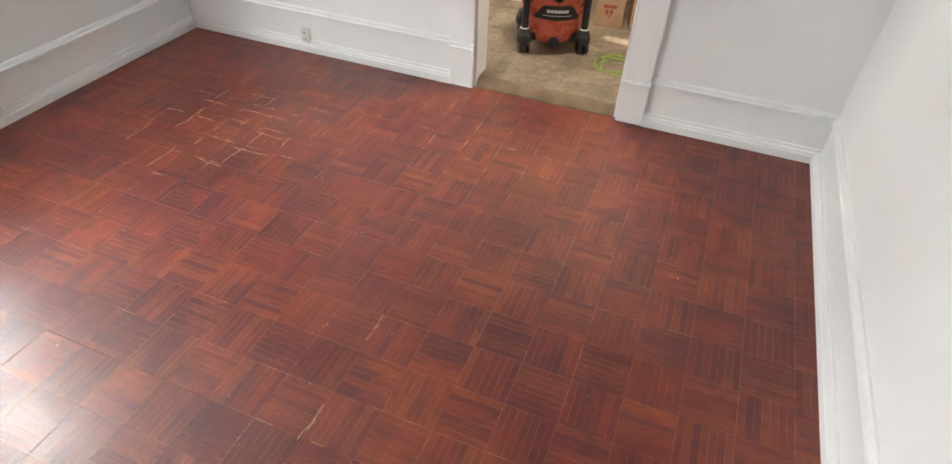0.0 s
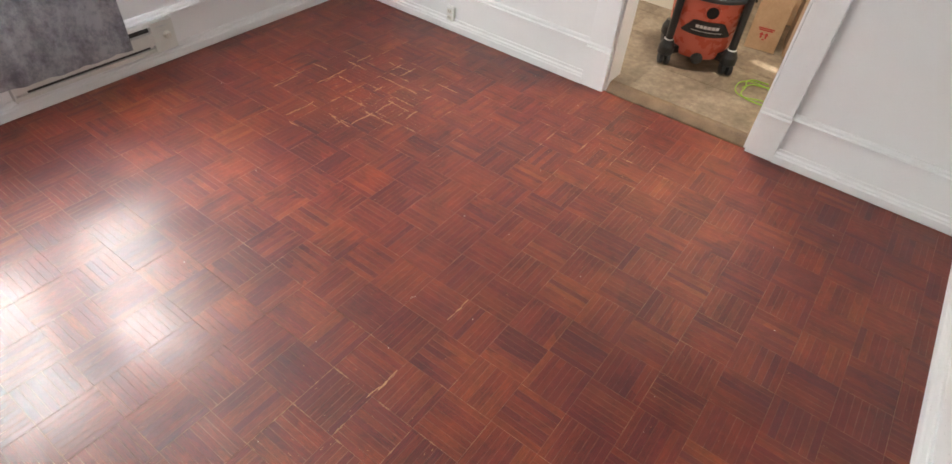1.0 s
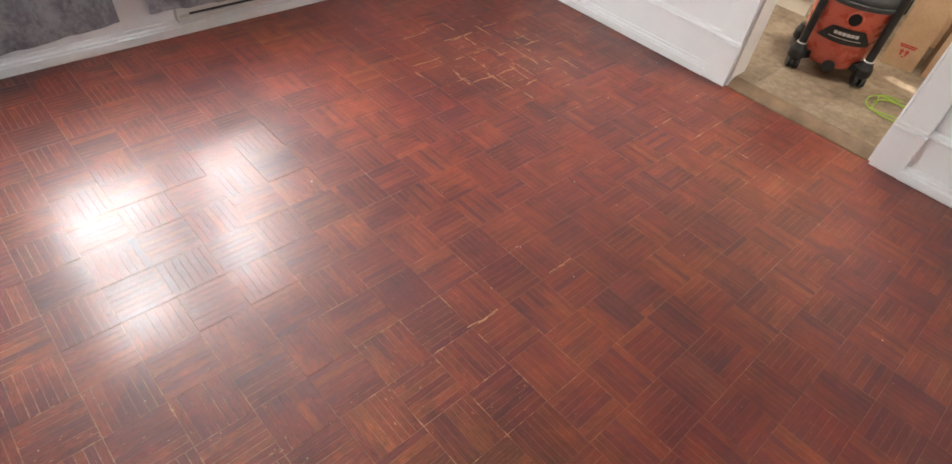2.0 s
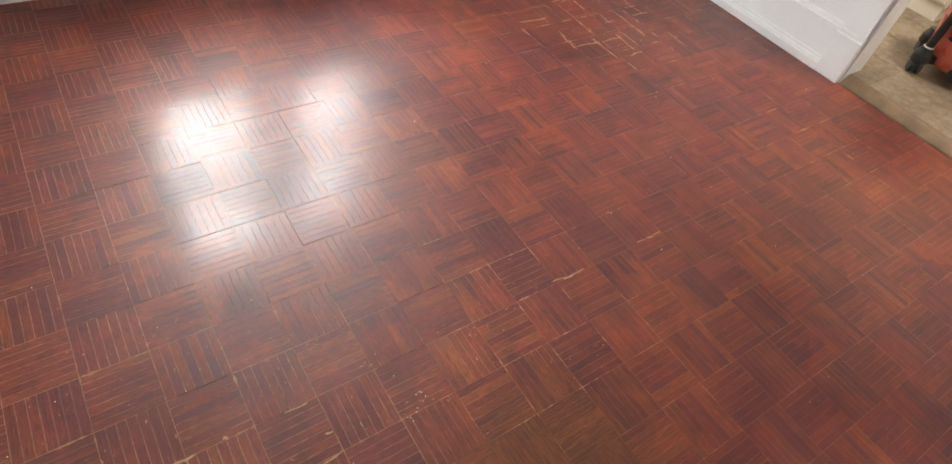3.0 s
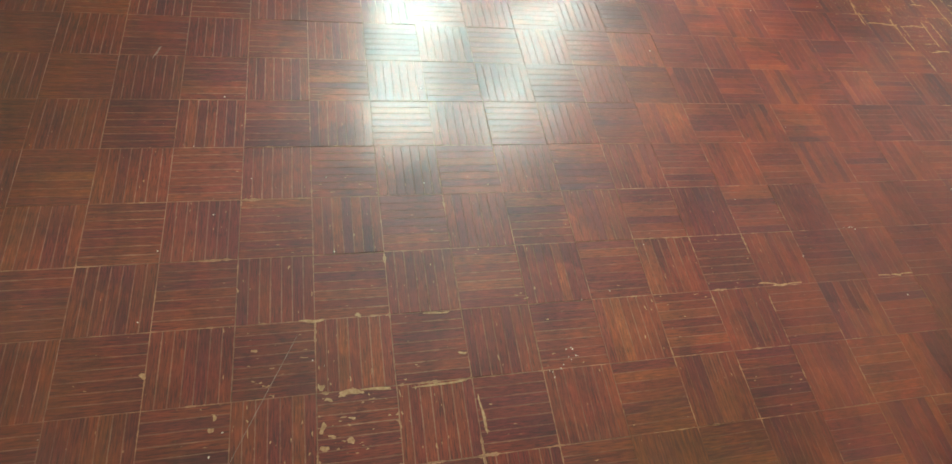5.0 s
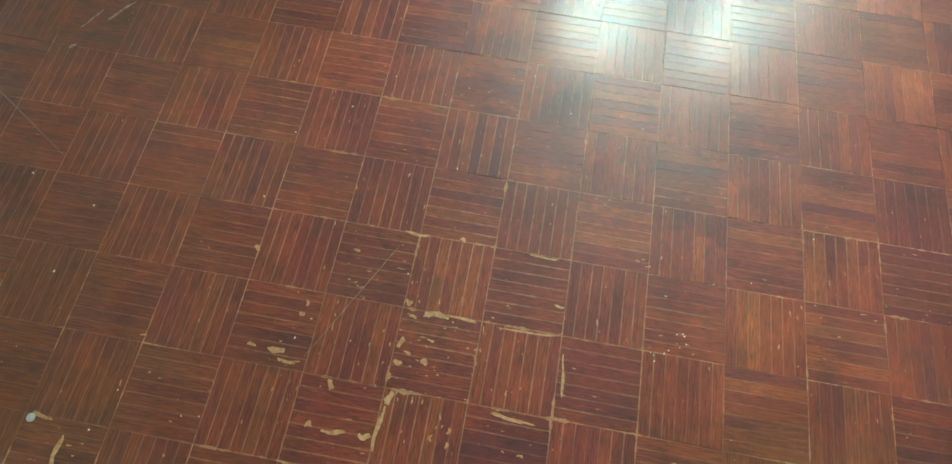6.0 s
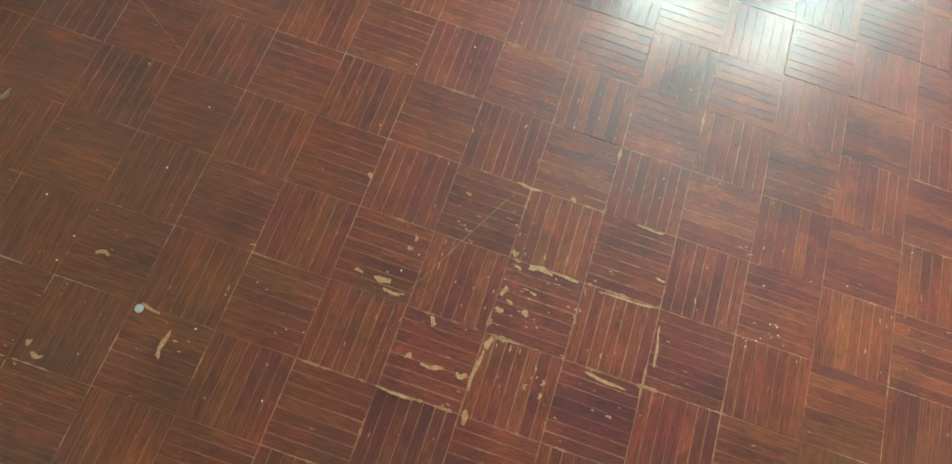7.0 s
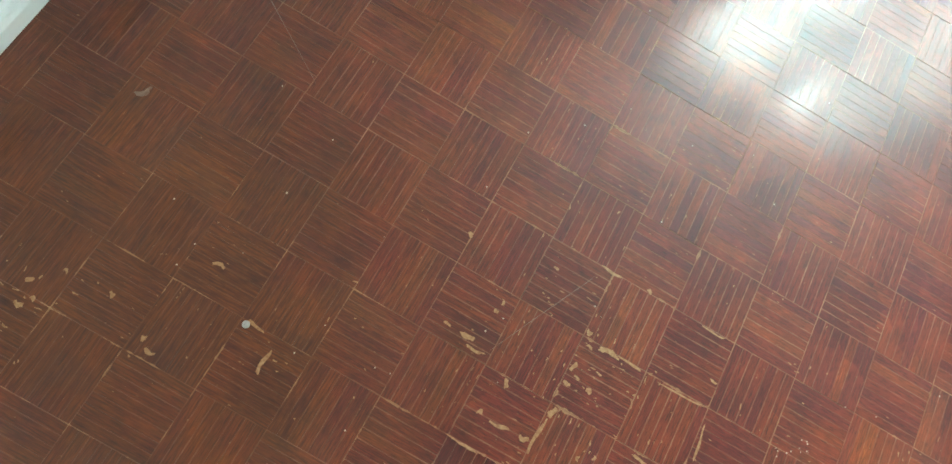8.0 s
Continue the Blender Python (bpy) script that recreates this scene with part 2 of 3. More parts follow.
PARQUET, PARQUET_FAR = parquet("parquet", False), parquet("parquet_far", True)
WALL = mottled("wall_paint", (0.80, 0.80, 0.80), (0.825, 0.825, 0.825), 3.0, 0.6)
TRIM = mottled("trim_paint", (0.82, 0.82, 0.82), (0.85, 0.85, 0.85), 5.0, 0.35)
KITCHEN_PAINT = mottled("kitchen_paint", (0.44, 0.36, 0.25), (0.54, 0.45, 0.33), 4.0, 0.6)
CEILING = mottled("ceiling_paint", (0.48, 0.48, 0.47), (0.54, 0.54, 0.53), 5.0, 0.8)
GROUT = mottled("seam_dust", (0.06, 0.026, 0.015), (0.27, 0.14, 0.08), 25.0, 0.8)
SILLWOOD = mottled("worn_oak", (0.085, 0.048, 0.025), (0.19, 0.115, 0.062), 12.0, 0.5, 0.0006, 160)
HEATER = mottled("heater_enamel", (0.68, 0.67, 0.63), (0.75, 0.74, 0.70), 14.0, 0.35)
IVORY = mottled("ivory_plastic", (0.64, 0.61, 0.53), (0.70, 0.67, 0.60), 30.0, 0.4)
# near-black colour that gives solid boxes the shade of open slots
SLOT_SHADE = mottled("slot_shade", (0.02, 0.02, 0.02), (0.05, 0.048, 0.045), 30.0, 0.7)
WHITE_PLASTIC = mottled("white_plastic", (0.74, 0.74, 0.72), (0.80, 0.80, 0.78), 30.0, 0.3)
BLACK = mottled("black_plastic", (0.010, 0.010, 0.011), (0.030, 0.030, 0.032), 20.0, 0.38)
# colour of the shade inside the vacuum's inlet
INLET_SHADE = mottled("inlet_shade", (0.003, 0.003, 0.003), (0.008, 0.008, 0.008), 30.0, 0.8)
LID = mottled("lid_plastic", (0.035, 0.04, 0.045), (0.07, 0.075, 0.08), 18.0, 0.35)
ORANGE = mottled("orange_plastic", (0.54, 0.105, 0.066), (0.60, 0.130, 0.085), 4.0, 0.30, 0.0, 16)
SILVER = mottled("silver_print", (0.55, 0.55, 0.55), (0.7, 0.7, 0.7), 40.0, 0.4)
CARD = mottled("cardboard", (0.46, 0.30, 0.18), (0.58, 0.40, 0.26), 6.0, 0.75, 0.0004, 70)
RED_INK = mottled("red_ink", (0.42, 0.035, 0.03), (0.55, 0.07, 0.055), 60.0, 0.7)
GREEN_INK = mottled("green_ink", (0.10, 0.30, 0.06), (0.17, 0.42, 0.10), 60.0, 0.7)
LIME = mottled("lime_rubber", (0.20, 0.36, 0.022), (0.27, 0.45, 0.04), 30.0, 0.4)
CABINET = mottled("cream_paint", (0.68, 0.64, 0.56), (0.75, 0.71, 0.64), 8.0, 0.45)
# glowing glass of the added, unseen kitchen fixture
LAMP_GLASS, _n, _l, _b = material("lamp_glass", 0.4)
_b.inputs["Base Color"].default_value = (0.9, 0.88, 0.82, 1)
_b.inputs["Emission Color"].default_value = (1.0, 0.91, 0.78, 1)
_b.inputs["Emission Strength"].default_value = 3.0
METAL = mottled("steel_dot", (0.42, 0.46, 0.48), (0.55, 0.60, 0.62), 200.0, 0.35, 0.0, 300, 0.6)
DUST = mottled("white_crumbs", (0.55, 0.46, 0.36), (0.78, 0.70, 0.58), 200.0, 0.8)


def stone_vinyl():
    m, n, l, b = material("stone_vinyl", 0.42)
    v = coords(n, l, world_space=True)
    a, c, e = noise_tex(n, l, v, 5.0, 5, 0.6), noise_tex(n, l, v, 26.0, 5, 0.65), noise_tex(n, l, v, 120.0, 2)
    rnd = n.new("ShaderNodeObjectInfo").outputs["Random"]
    t = math_node(n, l, "ADD", math_node(n, l, "MULTIPLY", a, 0.5), math_node(n, l, "ADD", math_node(n, l, "MULTIPLY", c, 0.4), math_node(n, l, "MULTIPLY", e, 0.1)))
    t = math_node(n, l, "ADD", t, math_node(n, l, "MULTIPLY", math_node(n, l, "SUBTRACT", rnd, 0.5), 0.045))
    l.new(ramp(n, l, t, [(0.36, (0.100, 0.068, 0.046)), (0.47, (0.165, 0.120, 0.084)), (0.56, (0.235, 0.180, 0.132)), (0.66, (0.33, 0.265, 0.205))]), b.inputs["Base Color"])
    bump(n, l, b, c, 0.4, 0.0008)
    return m


VINYL = stone_vinyl()
VINYL_JOINT = mottled("vinyl_joint", (0.15, 0.105, 0.07), (0.21, 0.155, 0.105), 30.0, 0.7)


def curtain_cloth():
    m, n, l, b = material("curtain_cloth", 0.85)
    v = coords(n, l, (1.0, 1.0, 0.8), True)
    a, c, e = noise_tex(n, l, v, 9.0, 5, 0.65), noise_tex(n, l, v, 45.0, 5, 0.7), noise_tex(n, l, v, 420.0, 2)
    t = math_node(n, l, "ADD", math_node(n, l, "MULTIPLY", a, 0.5), math_node(n, l, "ADD", math_node(n, l, "MULTIPLY", c, 0.4), math_node(n, l, "MULTIPLY", e, 0.1)))
    col = ramp(n, l, t, [(0.40, (0.16, 0.16, 0.195)), (0.48, (0.29, 0.295, 0.34)), (0.56, (0.45, 0.455, 0.50))])
    l.new(col, b.inputs["Base Color"])
    b.inputs["Sheen Weight"].default_value = 0.25
    bump(n, l, b, c, 0.6, 0.002)
    tr = n.new("ShaderNodeBsdfTranslucent")
    tr.inputs[0].default_value = (0.75, 0.75, 0.74, 1)
    mx = n.new("ShaderNodeMixShader")
    mx.inputs[0].default_value = 0.13
    l.new(b.outputs[0], mx.inputs[1])
    l.new(tr.outputs[0], mx.inputs[2])
    # open weave
    weave = n.new("ShaderNodeBsdfTransparent")
    mw = n.new("ShaderNodeMixShader")
    mw.inputs[0].default_value = 0.14
    l.new(mx.outputs[0], mw.inputs[1])
    l.new(weave.outputs[0], mw.inputs[2])
    l.new(mw.outputs[0], n["Material Output"].inputs[0])
    return m


CURTAIN = curtain_cloth()


# ---- mesh helpers ----
def mesh_of(name, bm, mat):
    me = bpy.data.meshes.new(name)
    bm.normal_update()
    bm.to_mesh(me)
    bm.free()
    me.materials.append(mat)
    return me


def smooth(ob, angle=40):
    for p in ob.data.polygons:
        p.use_smooth = True
    ob.data.set_sharp_from_angle(angle=radians(angle))
    return ob


def part(name, bm, mat, parent=None, label=""):
    ob = new(name, mesh_of(name, bm, mat))
    if parent is not None:
        ob.parent = parent
    return tagged(ob, label)


def empty(name, m=None):
    ob = new(name)
    ob.empty_display_size = 0.05
    if m is not None:
        ob.matrix_world = m
    return ob


def add_box(bm, x0, x1, y0, y1, z0, z1, bevel=0.0, m=None):
    r = bmesh.ops.create_cube(bm, size=1.0)
    vs = r["verts"]
    for v in vs:
        v.co = Vector(((x0 + x1) / 2 + v.co.x * (x1 - x0), (y0 + y1) / 2 + v.co.y * (y1 - y0), (z0 + z1) / 2 + v.co.z * (z1 - z0)))
    if bevel:
        es = list({e for v in vs for e in v.link_edges})
        r = bmesh.ops.bevel(bm, geom=es, offset=bevel, segments=2, affect="EDGES", profile=0.6)
        vs = list({v for f in r["faces"] for v in f.verts} | {v for v in vs if v.is_valid})
    if m is not None:
        bmesh.ops.transform(bm, matrix=m, verts=[v for v in vs if v.is_valid])
    return bm


def box(*a, **k):
    return add_box(bmesh.new(), *a, **k)


def add_turned(bm, profile, segments=32, m=None, sx=1.0, sy=1.0):
    """A lathe round z: profile rows of radius, height."""
    rings = []
    for r, z in profile:
        ring = []
        for k in range(segments):
            a = 2 * math.pi * k / segments
            v = Vector((r * math.cos(a) * sx, r * math.sin(a) * sy, z))
            ring.append(bm.verts.new(m @ v if m is not None else v))
        rings.append(ring)
    for lo, hi in zip(rings, rings[1:]):
        for k in range(segments):
            bm.faces.new((lo[k], lo[(k + 1) % segments], hi[(k + 1) % segments], hi[k]))
    bm.faces.new(rings[0][::-1])
    bm.faces.new(rings[-1])
    return bm


def turned(profile, segments=32, m=None, sx=1.0, sy=1.0):
    return add_turned(bmesh.new(), profile, segments, m, sx, sy)


def extruded(profile, start, end, inward):
    """A moulding: the profile (out from the wall, up) swept from start to end; inward: the way it stands out."""
    bm = bmesh.new()
    ends = []
    for p in (start, end):
        ends.append([bm.verts.new(Vector((p[0] + inward[0] * o, p[1] + inward[1] * o, z))) for o, z in profile])
    n = len(profile)
    for k in range(n):
        bm.faces.new((ends[0][k], ends[0][(k + 1) % n], ends[1][(k + 1) % n], ends[1][k]))
    bm.faces.new(ends[0][::-1])
    bm.faces.new(ends[1])
    bmesh.ops.recalc_face_normals(bm, faces=bm.faces)
    return bm


def wall_with_holes(axis, at, thick, lo, hi, z0, z1, holes):
    """A wall across `axis` from `at` outwards by `thick`, from lo to hi, with holes (a, b, z0, z1) through it."""
    bm = bmesh.new()

    def piece(a, b, c, d):
        if b - a < 1e-4 or d - c < 1e-4:
            return
        t0, t1 = sorted((at, at + thick))
        if axis == "x":
            add_box(bm, t0, t1, a, b, c, d)
        else:
            add_box(bm, a, b, t0, t1, c, d)
    cur = lo
    for a, b, c, d in sorted(holes):
        piece(cur, a, z0, z1)
        piece(a, b, z0, c)
        piece(a, b, d, z1)
        cur = b
    piece(cur, hi, z0, z1)
    bmesh.ops.remove_doubles(bm, verts=bm.verts, dist=1e-5)
    return bm


def structure(name, bm, mat, label):
    return tagged(part(name, bm, mat), label, kind="structure")


# ---- the room's shell ----
structure("wall_doorway", wall_with_holes("x", X_DOOR, THICK, K_RIGHT - THICK, Y_WIN + THICK, -0.05, CEIL, [(DOOR_A, DOOR_B, -0.05, DOOR_TOP)]), WALL, "white painted wall with an open doorway to the kitchen")
structure("wall_windows", wall_with_holes("y", Y_WIN, THICK, X_REAR - THICK, X_DOOR, -0.05, CEIL, [(a, b, SILL, WIN_TOP) for a, b in WINDOWS]), WALL, "white painted wall with two curtained windows")
structure("wall_side", wall_with_holes("y", Y_SIDE, -THICK, X_REAR - THICK, X_DOOR, -0.05, CEIL, []), WALL, "plain white painted wall above a deep baseboard")
structure("wall_rear", wall_with_holes("x", X_REAR, -THICK, Y_SIDE, Y_WIN, -0.05, CEIL, []), WALL, "plain white painted wall behind the worn floor")
structure("ceiling", box(X_REAR - THICK, X_DOOR, Y_SIDE - THICK, Y_WIN + THICK, CEIL, CEIL + 0.1), CEILING, "flat white painted ceiling over the parquet room")

# baseboards: a stepped shoe, a flat board and a small cap
SHOE = [(0.0, 0.0), (0.030, 0.0), (0.032, 0.004), (0.032, 0.036), (0.026, 0.042), (0.026, 0.048), (0.017, 0.053), (0.015, 0.066), (0.0, 0.066)]
BOARD = [(0.0, 0.066), (0.008, 0.066), (0.008, 0.205), (0.0, 0.205)]
CAP = [(0.0, 0.205), (0.015, 0.205), (0.024, 0.210), (0.024, 0.218), (0.016, 0.222), (0.014, 0.232), (0.008, 0.238), (0.0, 0.238)]


def baseboard(start, end, inward, label):
    base = tagged(empty("baseboard"), label, kind="structure")
    for name, prof in (("shoe_moulding", SHOE), ("board", BOARD), ("cap_moulding", CAP)):
        part(name, extruded(prof, start, end, inward), TRIM, base)


CASING_W = 0.124
baseboard((X_DOOR, Y_WIN), (X_DOOR, DOOR_B + CASING_W), (-1, 0), "white baseboard with a stepped shoe and moulded cap")
baseboard((X_DOOR, DOOR_A - CASING_W), (X_DOOR, Y_SIDE), (-1, 0), "short white baseboard beside the door casing")
baseboard((X_DOOR - 0.032, Y_SIDE), (X_REAR, Y_SIDE), (0, 1), "long white baseboard with a stepped shoe and cap")
baseboard((X_DOOR - 0.032, Y_WIN), (X_REAR, Y_WIN), (0, -1), "white baseboard running behind the heater")
baseboard((X_REAR, Y_SIDE + 0.032), (X_REAR, Y_WIN - 0.032), (1, 0), "white baseboard along the rear wall")


# door casing: two plinths, two boards, a head, and the lining of the opening
def casing():
    c = tagged(empty("door_casing"), "white painted door casing on square plinth blocks", kind="structure")
    for y0, y1 in ((DOOR_B, DOOR_B + CASING_W), (DOOR_A - CASING_W, DOOR_A)):
        p = part("plinth_block", box(X_DOOR - 0.027, X_DOOR, y0, y1, 0.0, 0.196, 0.002), TRIM, c)
        part("plinth_cap", extruded([(0.0, 0.196), (0.027, 0.196), (0.042, 0.201), (0.042, 0.208), (0.029, 0.212), (0.029, 0.222), (0.025, 0.228), (0.0, 0.228)], (X_DOOR, y0 - 0.002), (X_DOOR, y1 + 0.002), (-1, 0)), TRIM, p)
        part("side_board", box(X_DOOR - 0.024, X_DOOR, y0 + 0.002, y1 - 0.002, 0.228, DOOR_TOP, 0.003), TRIM, c)
    part("head_board", box(X_DOOR - 0.024, X_DOOR, DOOR_A - CASING_W, DOOR_B + CASING_W, DOOR_TOP + 0.002, DOOR_TOP + 0.14, 0.003), TRIM, c)
    for y0, y1 in ((DOOR_B - 0.012, DOOR_B - 0.002), (DOOR_A + 0.002, DOOR_A + 0.012)):
        part("jamb_lining", box(X_DOOR - 0.004, X_DOOR + THICK + 0.004, y0, y1, 0.002, DOOR_TOP, 0.001), TRIM, c)
    return c


casing()
sill = extruded([(-0.050, -0.02), (0.008, -0.02), (0.008, 0.004), (0.004, 0.010), (-0.024, 0.036), (-0.032, 0.041), (-0.050, 0.044)], (X_DOOR, DOOR_B - 0.012), (X_DOOR, DOOR_A + 0.012), (-1, 0))
structure("threshold", sill, SILLWOOD, "worn brown wooden threshold stepping up to the kitchen")


# windows
def window(name, a, b, label):
    w = tagged(empty(name), label, kind="structure")
    y = Y_WIN + 0.07
    bm = bmesh.new()
    for x0, x1, z0, z1 in ((a, a + 0.04, SILL, WIN_TOP), (b - 0.04, b, SILL, WIN_TOP), (a + 0.04, b - 0.04, SILL, SILL + 0.04), (a + 0.04, b - 0.04, WIN_TOP - 0.04, WIN_TOP), (a + 0.04, b - 0.04, (SILL + WIN_TOP) / 2 - 0.02, (SILL + WIN_TOP) / 2 + 0.02)):
        add_box(bm, x0, x1, y - 0.02, y + 0.02, z0, z1)
    part("window_frame", bm, TRIM, w)
    part("window_sill", box(a - 0.04, b + 0.04, Y_WIN - 0.03, Y_WIN + 0.0, SILL - 0.03, SILL - 0.003, 0.004), TRIM, w)


for k, (a, b) in enumerate(WINDOWS):
    window("window_%d" % (k + 1), a, b, "white framed window behind a grey curtain")


# ---- the kitchen beyond the doorway ----
structure("kitchen_wall_far", box(K_FAR, K_FAR + THICK, K_RIGHT - THICK, K_LEFT + THICK, -0.05, CEIL), KITCHEN_PAINT, "plain beige kitchen wall behind the boxes")
SUN_SPOT = Vector((3.84, -0.256, KITCHEN_Z))
# unseen slot, added so that the sun lays its bright spot on the floor
slot = SUN_SPOT + TO_SUN * ((K_RIGHT - SUN_SPOT.y) / TO_SUN.y)
structure("kitchen_wall_side", wall_with_holes("y", K_RIGHT, -THICK, X_DOOR + THICK, K_FAR, -0.05, CEIL, [(slot.x - 0.052, slot.x + 0.036, slot.z - 0.075, slot.z + 0.195)]), KITCHEN_PAINT, "plain beige kitchen side wall with an added slot that shapes the sun spot")
# its opening is added only to hold the left fill lamp
structure("kitchen_wall_left", wall_with_holes("y", K_LEFT, THICK, X_DOOR + THICK, K_FAR, -0.05, CEIL, [KITCHEN_FILL_OPENING]), KITCHEN_PAINT, "plain beige kitchen wall with an added opening for an unseen fill lamp")
structure("kitchen_ceiling", box(X_DOOR, K_FAR + THICK, K_RIGHT - THICK, K_LEFT + THICK, CEIL, CEIL + 0.1), CEILING, "flat white kitchen ceiling")


# an invented fixture round the overhead fill lamp
def added_ceiling_light(x, y, label):
    lamp = tagged(empty("added_ceiling_light", pose(x, y, CEIL)), label, "ceiling light")
    part("canopy", turned([(0.12, -0.0005), (0.12, -0.012), (0.105, -0.018)], 32), METAL, lamp)
    part("diffuser", turned([(0.105, -0.018), (0.100, -0.034), (0.07, -0.046), (0.004, -0.049)], 32), LAMP_GLASS, lamp)


added_ceiling_light(*KITCHEN_FILL_TOP, "flat round ceiling light, added out of view to brighten the kitchen")


# curtains
def curtain(x0, x1, hem_a, hem_b, seed, label):
    rng = random.Random(seed)
    thing = tagged(empty("curtain", pose(x0, Y_WIN - 0.075, 0)), label, "curtain")
    width, top = x1 - x0, 2.16
    ph = [rng.uniform(0, 6.28) for _ in range(4)]
    nx, nz = 90, 60
    bm = bmesh.new()
    sides = []
    for side in (0, 1):
        grid = []
        for i in range(nx + 1):
            u = i / nx
            hem = hem_a + (hem_b - hem_a) * u + 0.003 * math.sin(6 * u + ph[0])
            col = []
            for j in range(nz + 1):
                v = j / nz
                z = hem + (top - hem) * v
                fold = 0.016 * math.sin(4.1 * 6.28 * u + ph[1] + 0.5 * math.sin(2 * v)) + 0.008 * math.sin(8.7 * 6.28 * u + ph[2] + v) + 0.006 * math.sin(15 * v + 5 * u + ph[3])
                fold *= 0.35 + 0.65 * v
                x = width * u + (0.010 * math.sin(7 * v + ph[0]) if i in (0, nx) else 0.0)
                col.append(bm.verts.new((x, fold + 0.0016 * side, z)))
            grid.append(col)
        sides.append(grid)
    for side, g in enumerate(sides):
        for i in range(nx):
            for j in range(nz):
                q = (g[i][j], g[i + 1][j], g[i + 1][j + 1], g[i][j + 1])
                bm.faces.new(q if side == 0 else q[::-1])
    a, b = sides
    for i in range(nx):
        bm.faces.new((a[i][0], b[i][0], b[i + 1][0], a[i + 1][0]))
        bm.faces.new((a[i + 1][nz], b[i + 1][nz], b[i][nz], a[i][nz]))
    for j in range(nz):
        bm.faces.new((a[0][j + 1], b[0][j + 1], b[0][j], a[0][j]))
        bm.faces.new((a[nx][j], b[nx][j], b[nx][j + 1], a[nx][j + 1]))
    smooth(part("cloth", bm, CURTAIN, thing), 60)
    m = pose(-0.03, 0, top, 0, 90, 0)
    rod = part("rod", turned([(0.008, 0), (0.008, width + 0.06)], 12, m), METAL, thing)
    for x in (-0.015, width + 0.015):
        part("bracket", box(x - 0.006, x + 0.006, 0.004, 0.078, top - 0.012, top + 0.012, 0.002), METAL, thing)
    return thing


tagged(curtain(0.974, 1.600, 0.147, 0.131, 3, "grey crushed cloth curtain hanging over the heater"), group="window curtains")
tagged(curtain(0.04, 0.850, 0.098, 0.137, 7, "grey crushed cloth curtain hanging near the floor"), group="window curtains")


# baseboard heater
def heater():
    x0, x1 = 1.100, 1.838
    h = tagged(empty("baseboard_heater", pose(x0, Y_WIN - 0.010, 0.066)), "narrow cream electric baseboard heater with a round knob", "heater")
    w, top, d = x1 - x0, 0.142, 0.038
    body = extruded([(0.0, 0.0), (d * 0.72, 0.0), (d * 0.78, 0.018), (d * 0.78, 0.020), (d * 0.40, 0.022), (d * 0.40, 0.034), (d, 0.040), (d, 0.096), (d * 0.45, 0.100), (d * 0.45, 0.124), (d * 0.95, 0.128), (d * 0.85, top), (0.0, top)], (0.008, 0), (w - 0.11, 0), (0, -1))
    part("body", body, HEATER, h)
    # dark bars laid in the recesses carry the slots' shade as colour
    part("lower_slot", box(0.06, w - 0.13, -d * 0.62, -d * 0.42, 0.0225, 0.034), SLOT_SHADE, h)
    part("upper_slot", box(0.03, w - 0.115, -d * 0.60, -d * 0.46, 0.101, 0.123), SLOT_SHADE, h)
    part("control_box", box(w - 0.11, w, -d - 0.002, 0.0, 0.0, top + 0.002, 0.004), HEATER, h)
    part("end_cap", box(0.0, 0.008, -d - 0.001, 0.0, 0.0, top + 0.001, 0.003), HEATER, h)
    knob = part("knob", turned([(0.019, 0.0), (0.019, 0.003), (0.016, 0.005), (0.015, 0.014), (0.012, 0.016)], 28, pose(w - 0.042, -d - 0.002, 0.072, 90, 0, 0)), IVORY, h, "round ivory knob")
    part("pointer", box(w - 0.044, w - 0.040, -d - 0.020, -d - 0.017, 0.064, 0.084, 0.0008), HEATER, knob)
    for k in range(7):
        part("rating_mark", box(w - 0.085 + 0.008 * k, w - 0.080 + 0.008 * k, -d - 0.0032, -d - 0.001, 0.116, 0.122), SILVER, h)
    return h


heater()


def outlet():
    o = tagged(empty("wall_outlet", pose(X_DOOR - 0.008, 1.300, 0.092)), "small white surface outlet on the baseboard", "outlet")
    part("cover_plate", box(-0.022, 0.0, -0.022, 0.022, -0.040, 0.040, 0.003), WHITE_PLASTIC, o)
    for z in (-0.018, 0.018):
        s = part("socket", box(-0.0245, -0.022, -0.014, 0.014, z - 0.012, z + 0.012, 0.001), IVORY, o)
        for y in (-0.006, 0.006):
            # a solid dark box, coloured like the shade in a slot
            part("slot", box(-0.0252, -0.0240, y - 0.0012, y + 0.0012, z - 0.004, z + 0.005), SLOT_SHADE, s)
    return o


outlet()


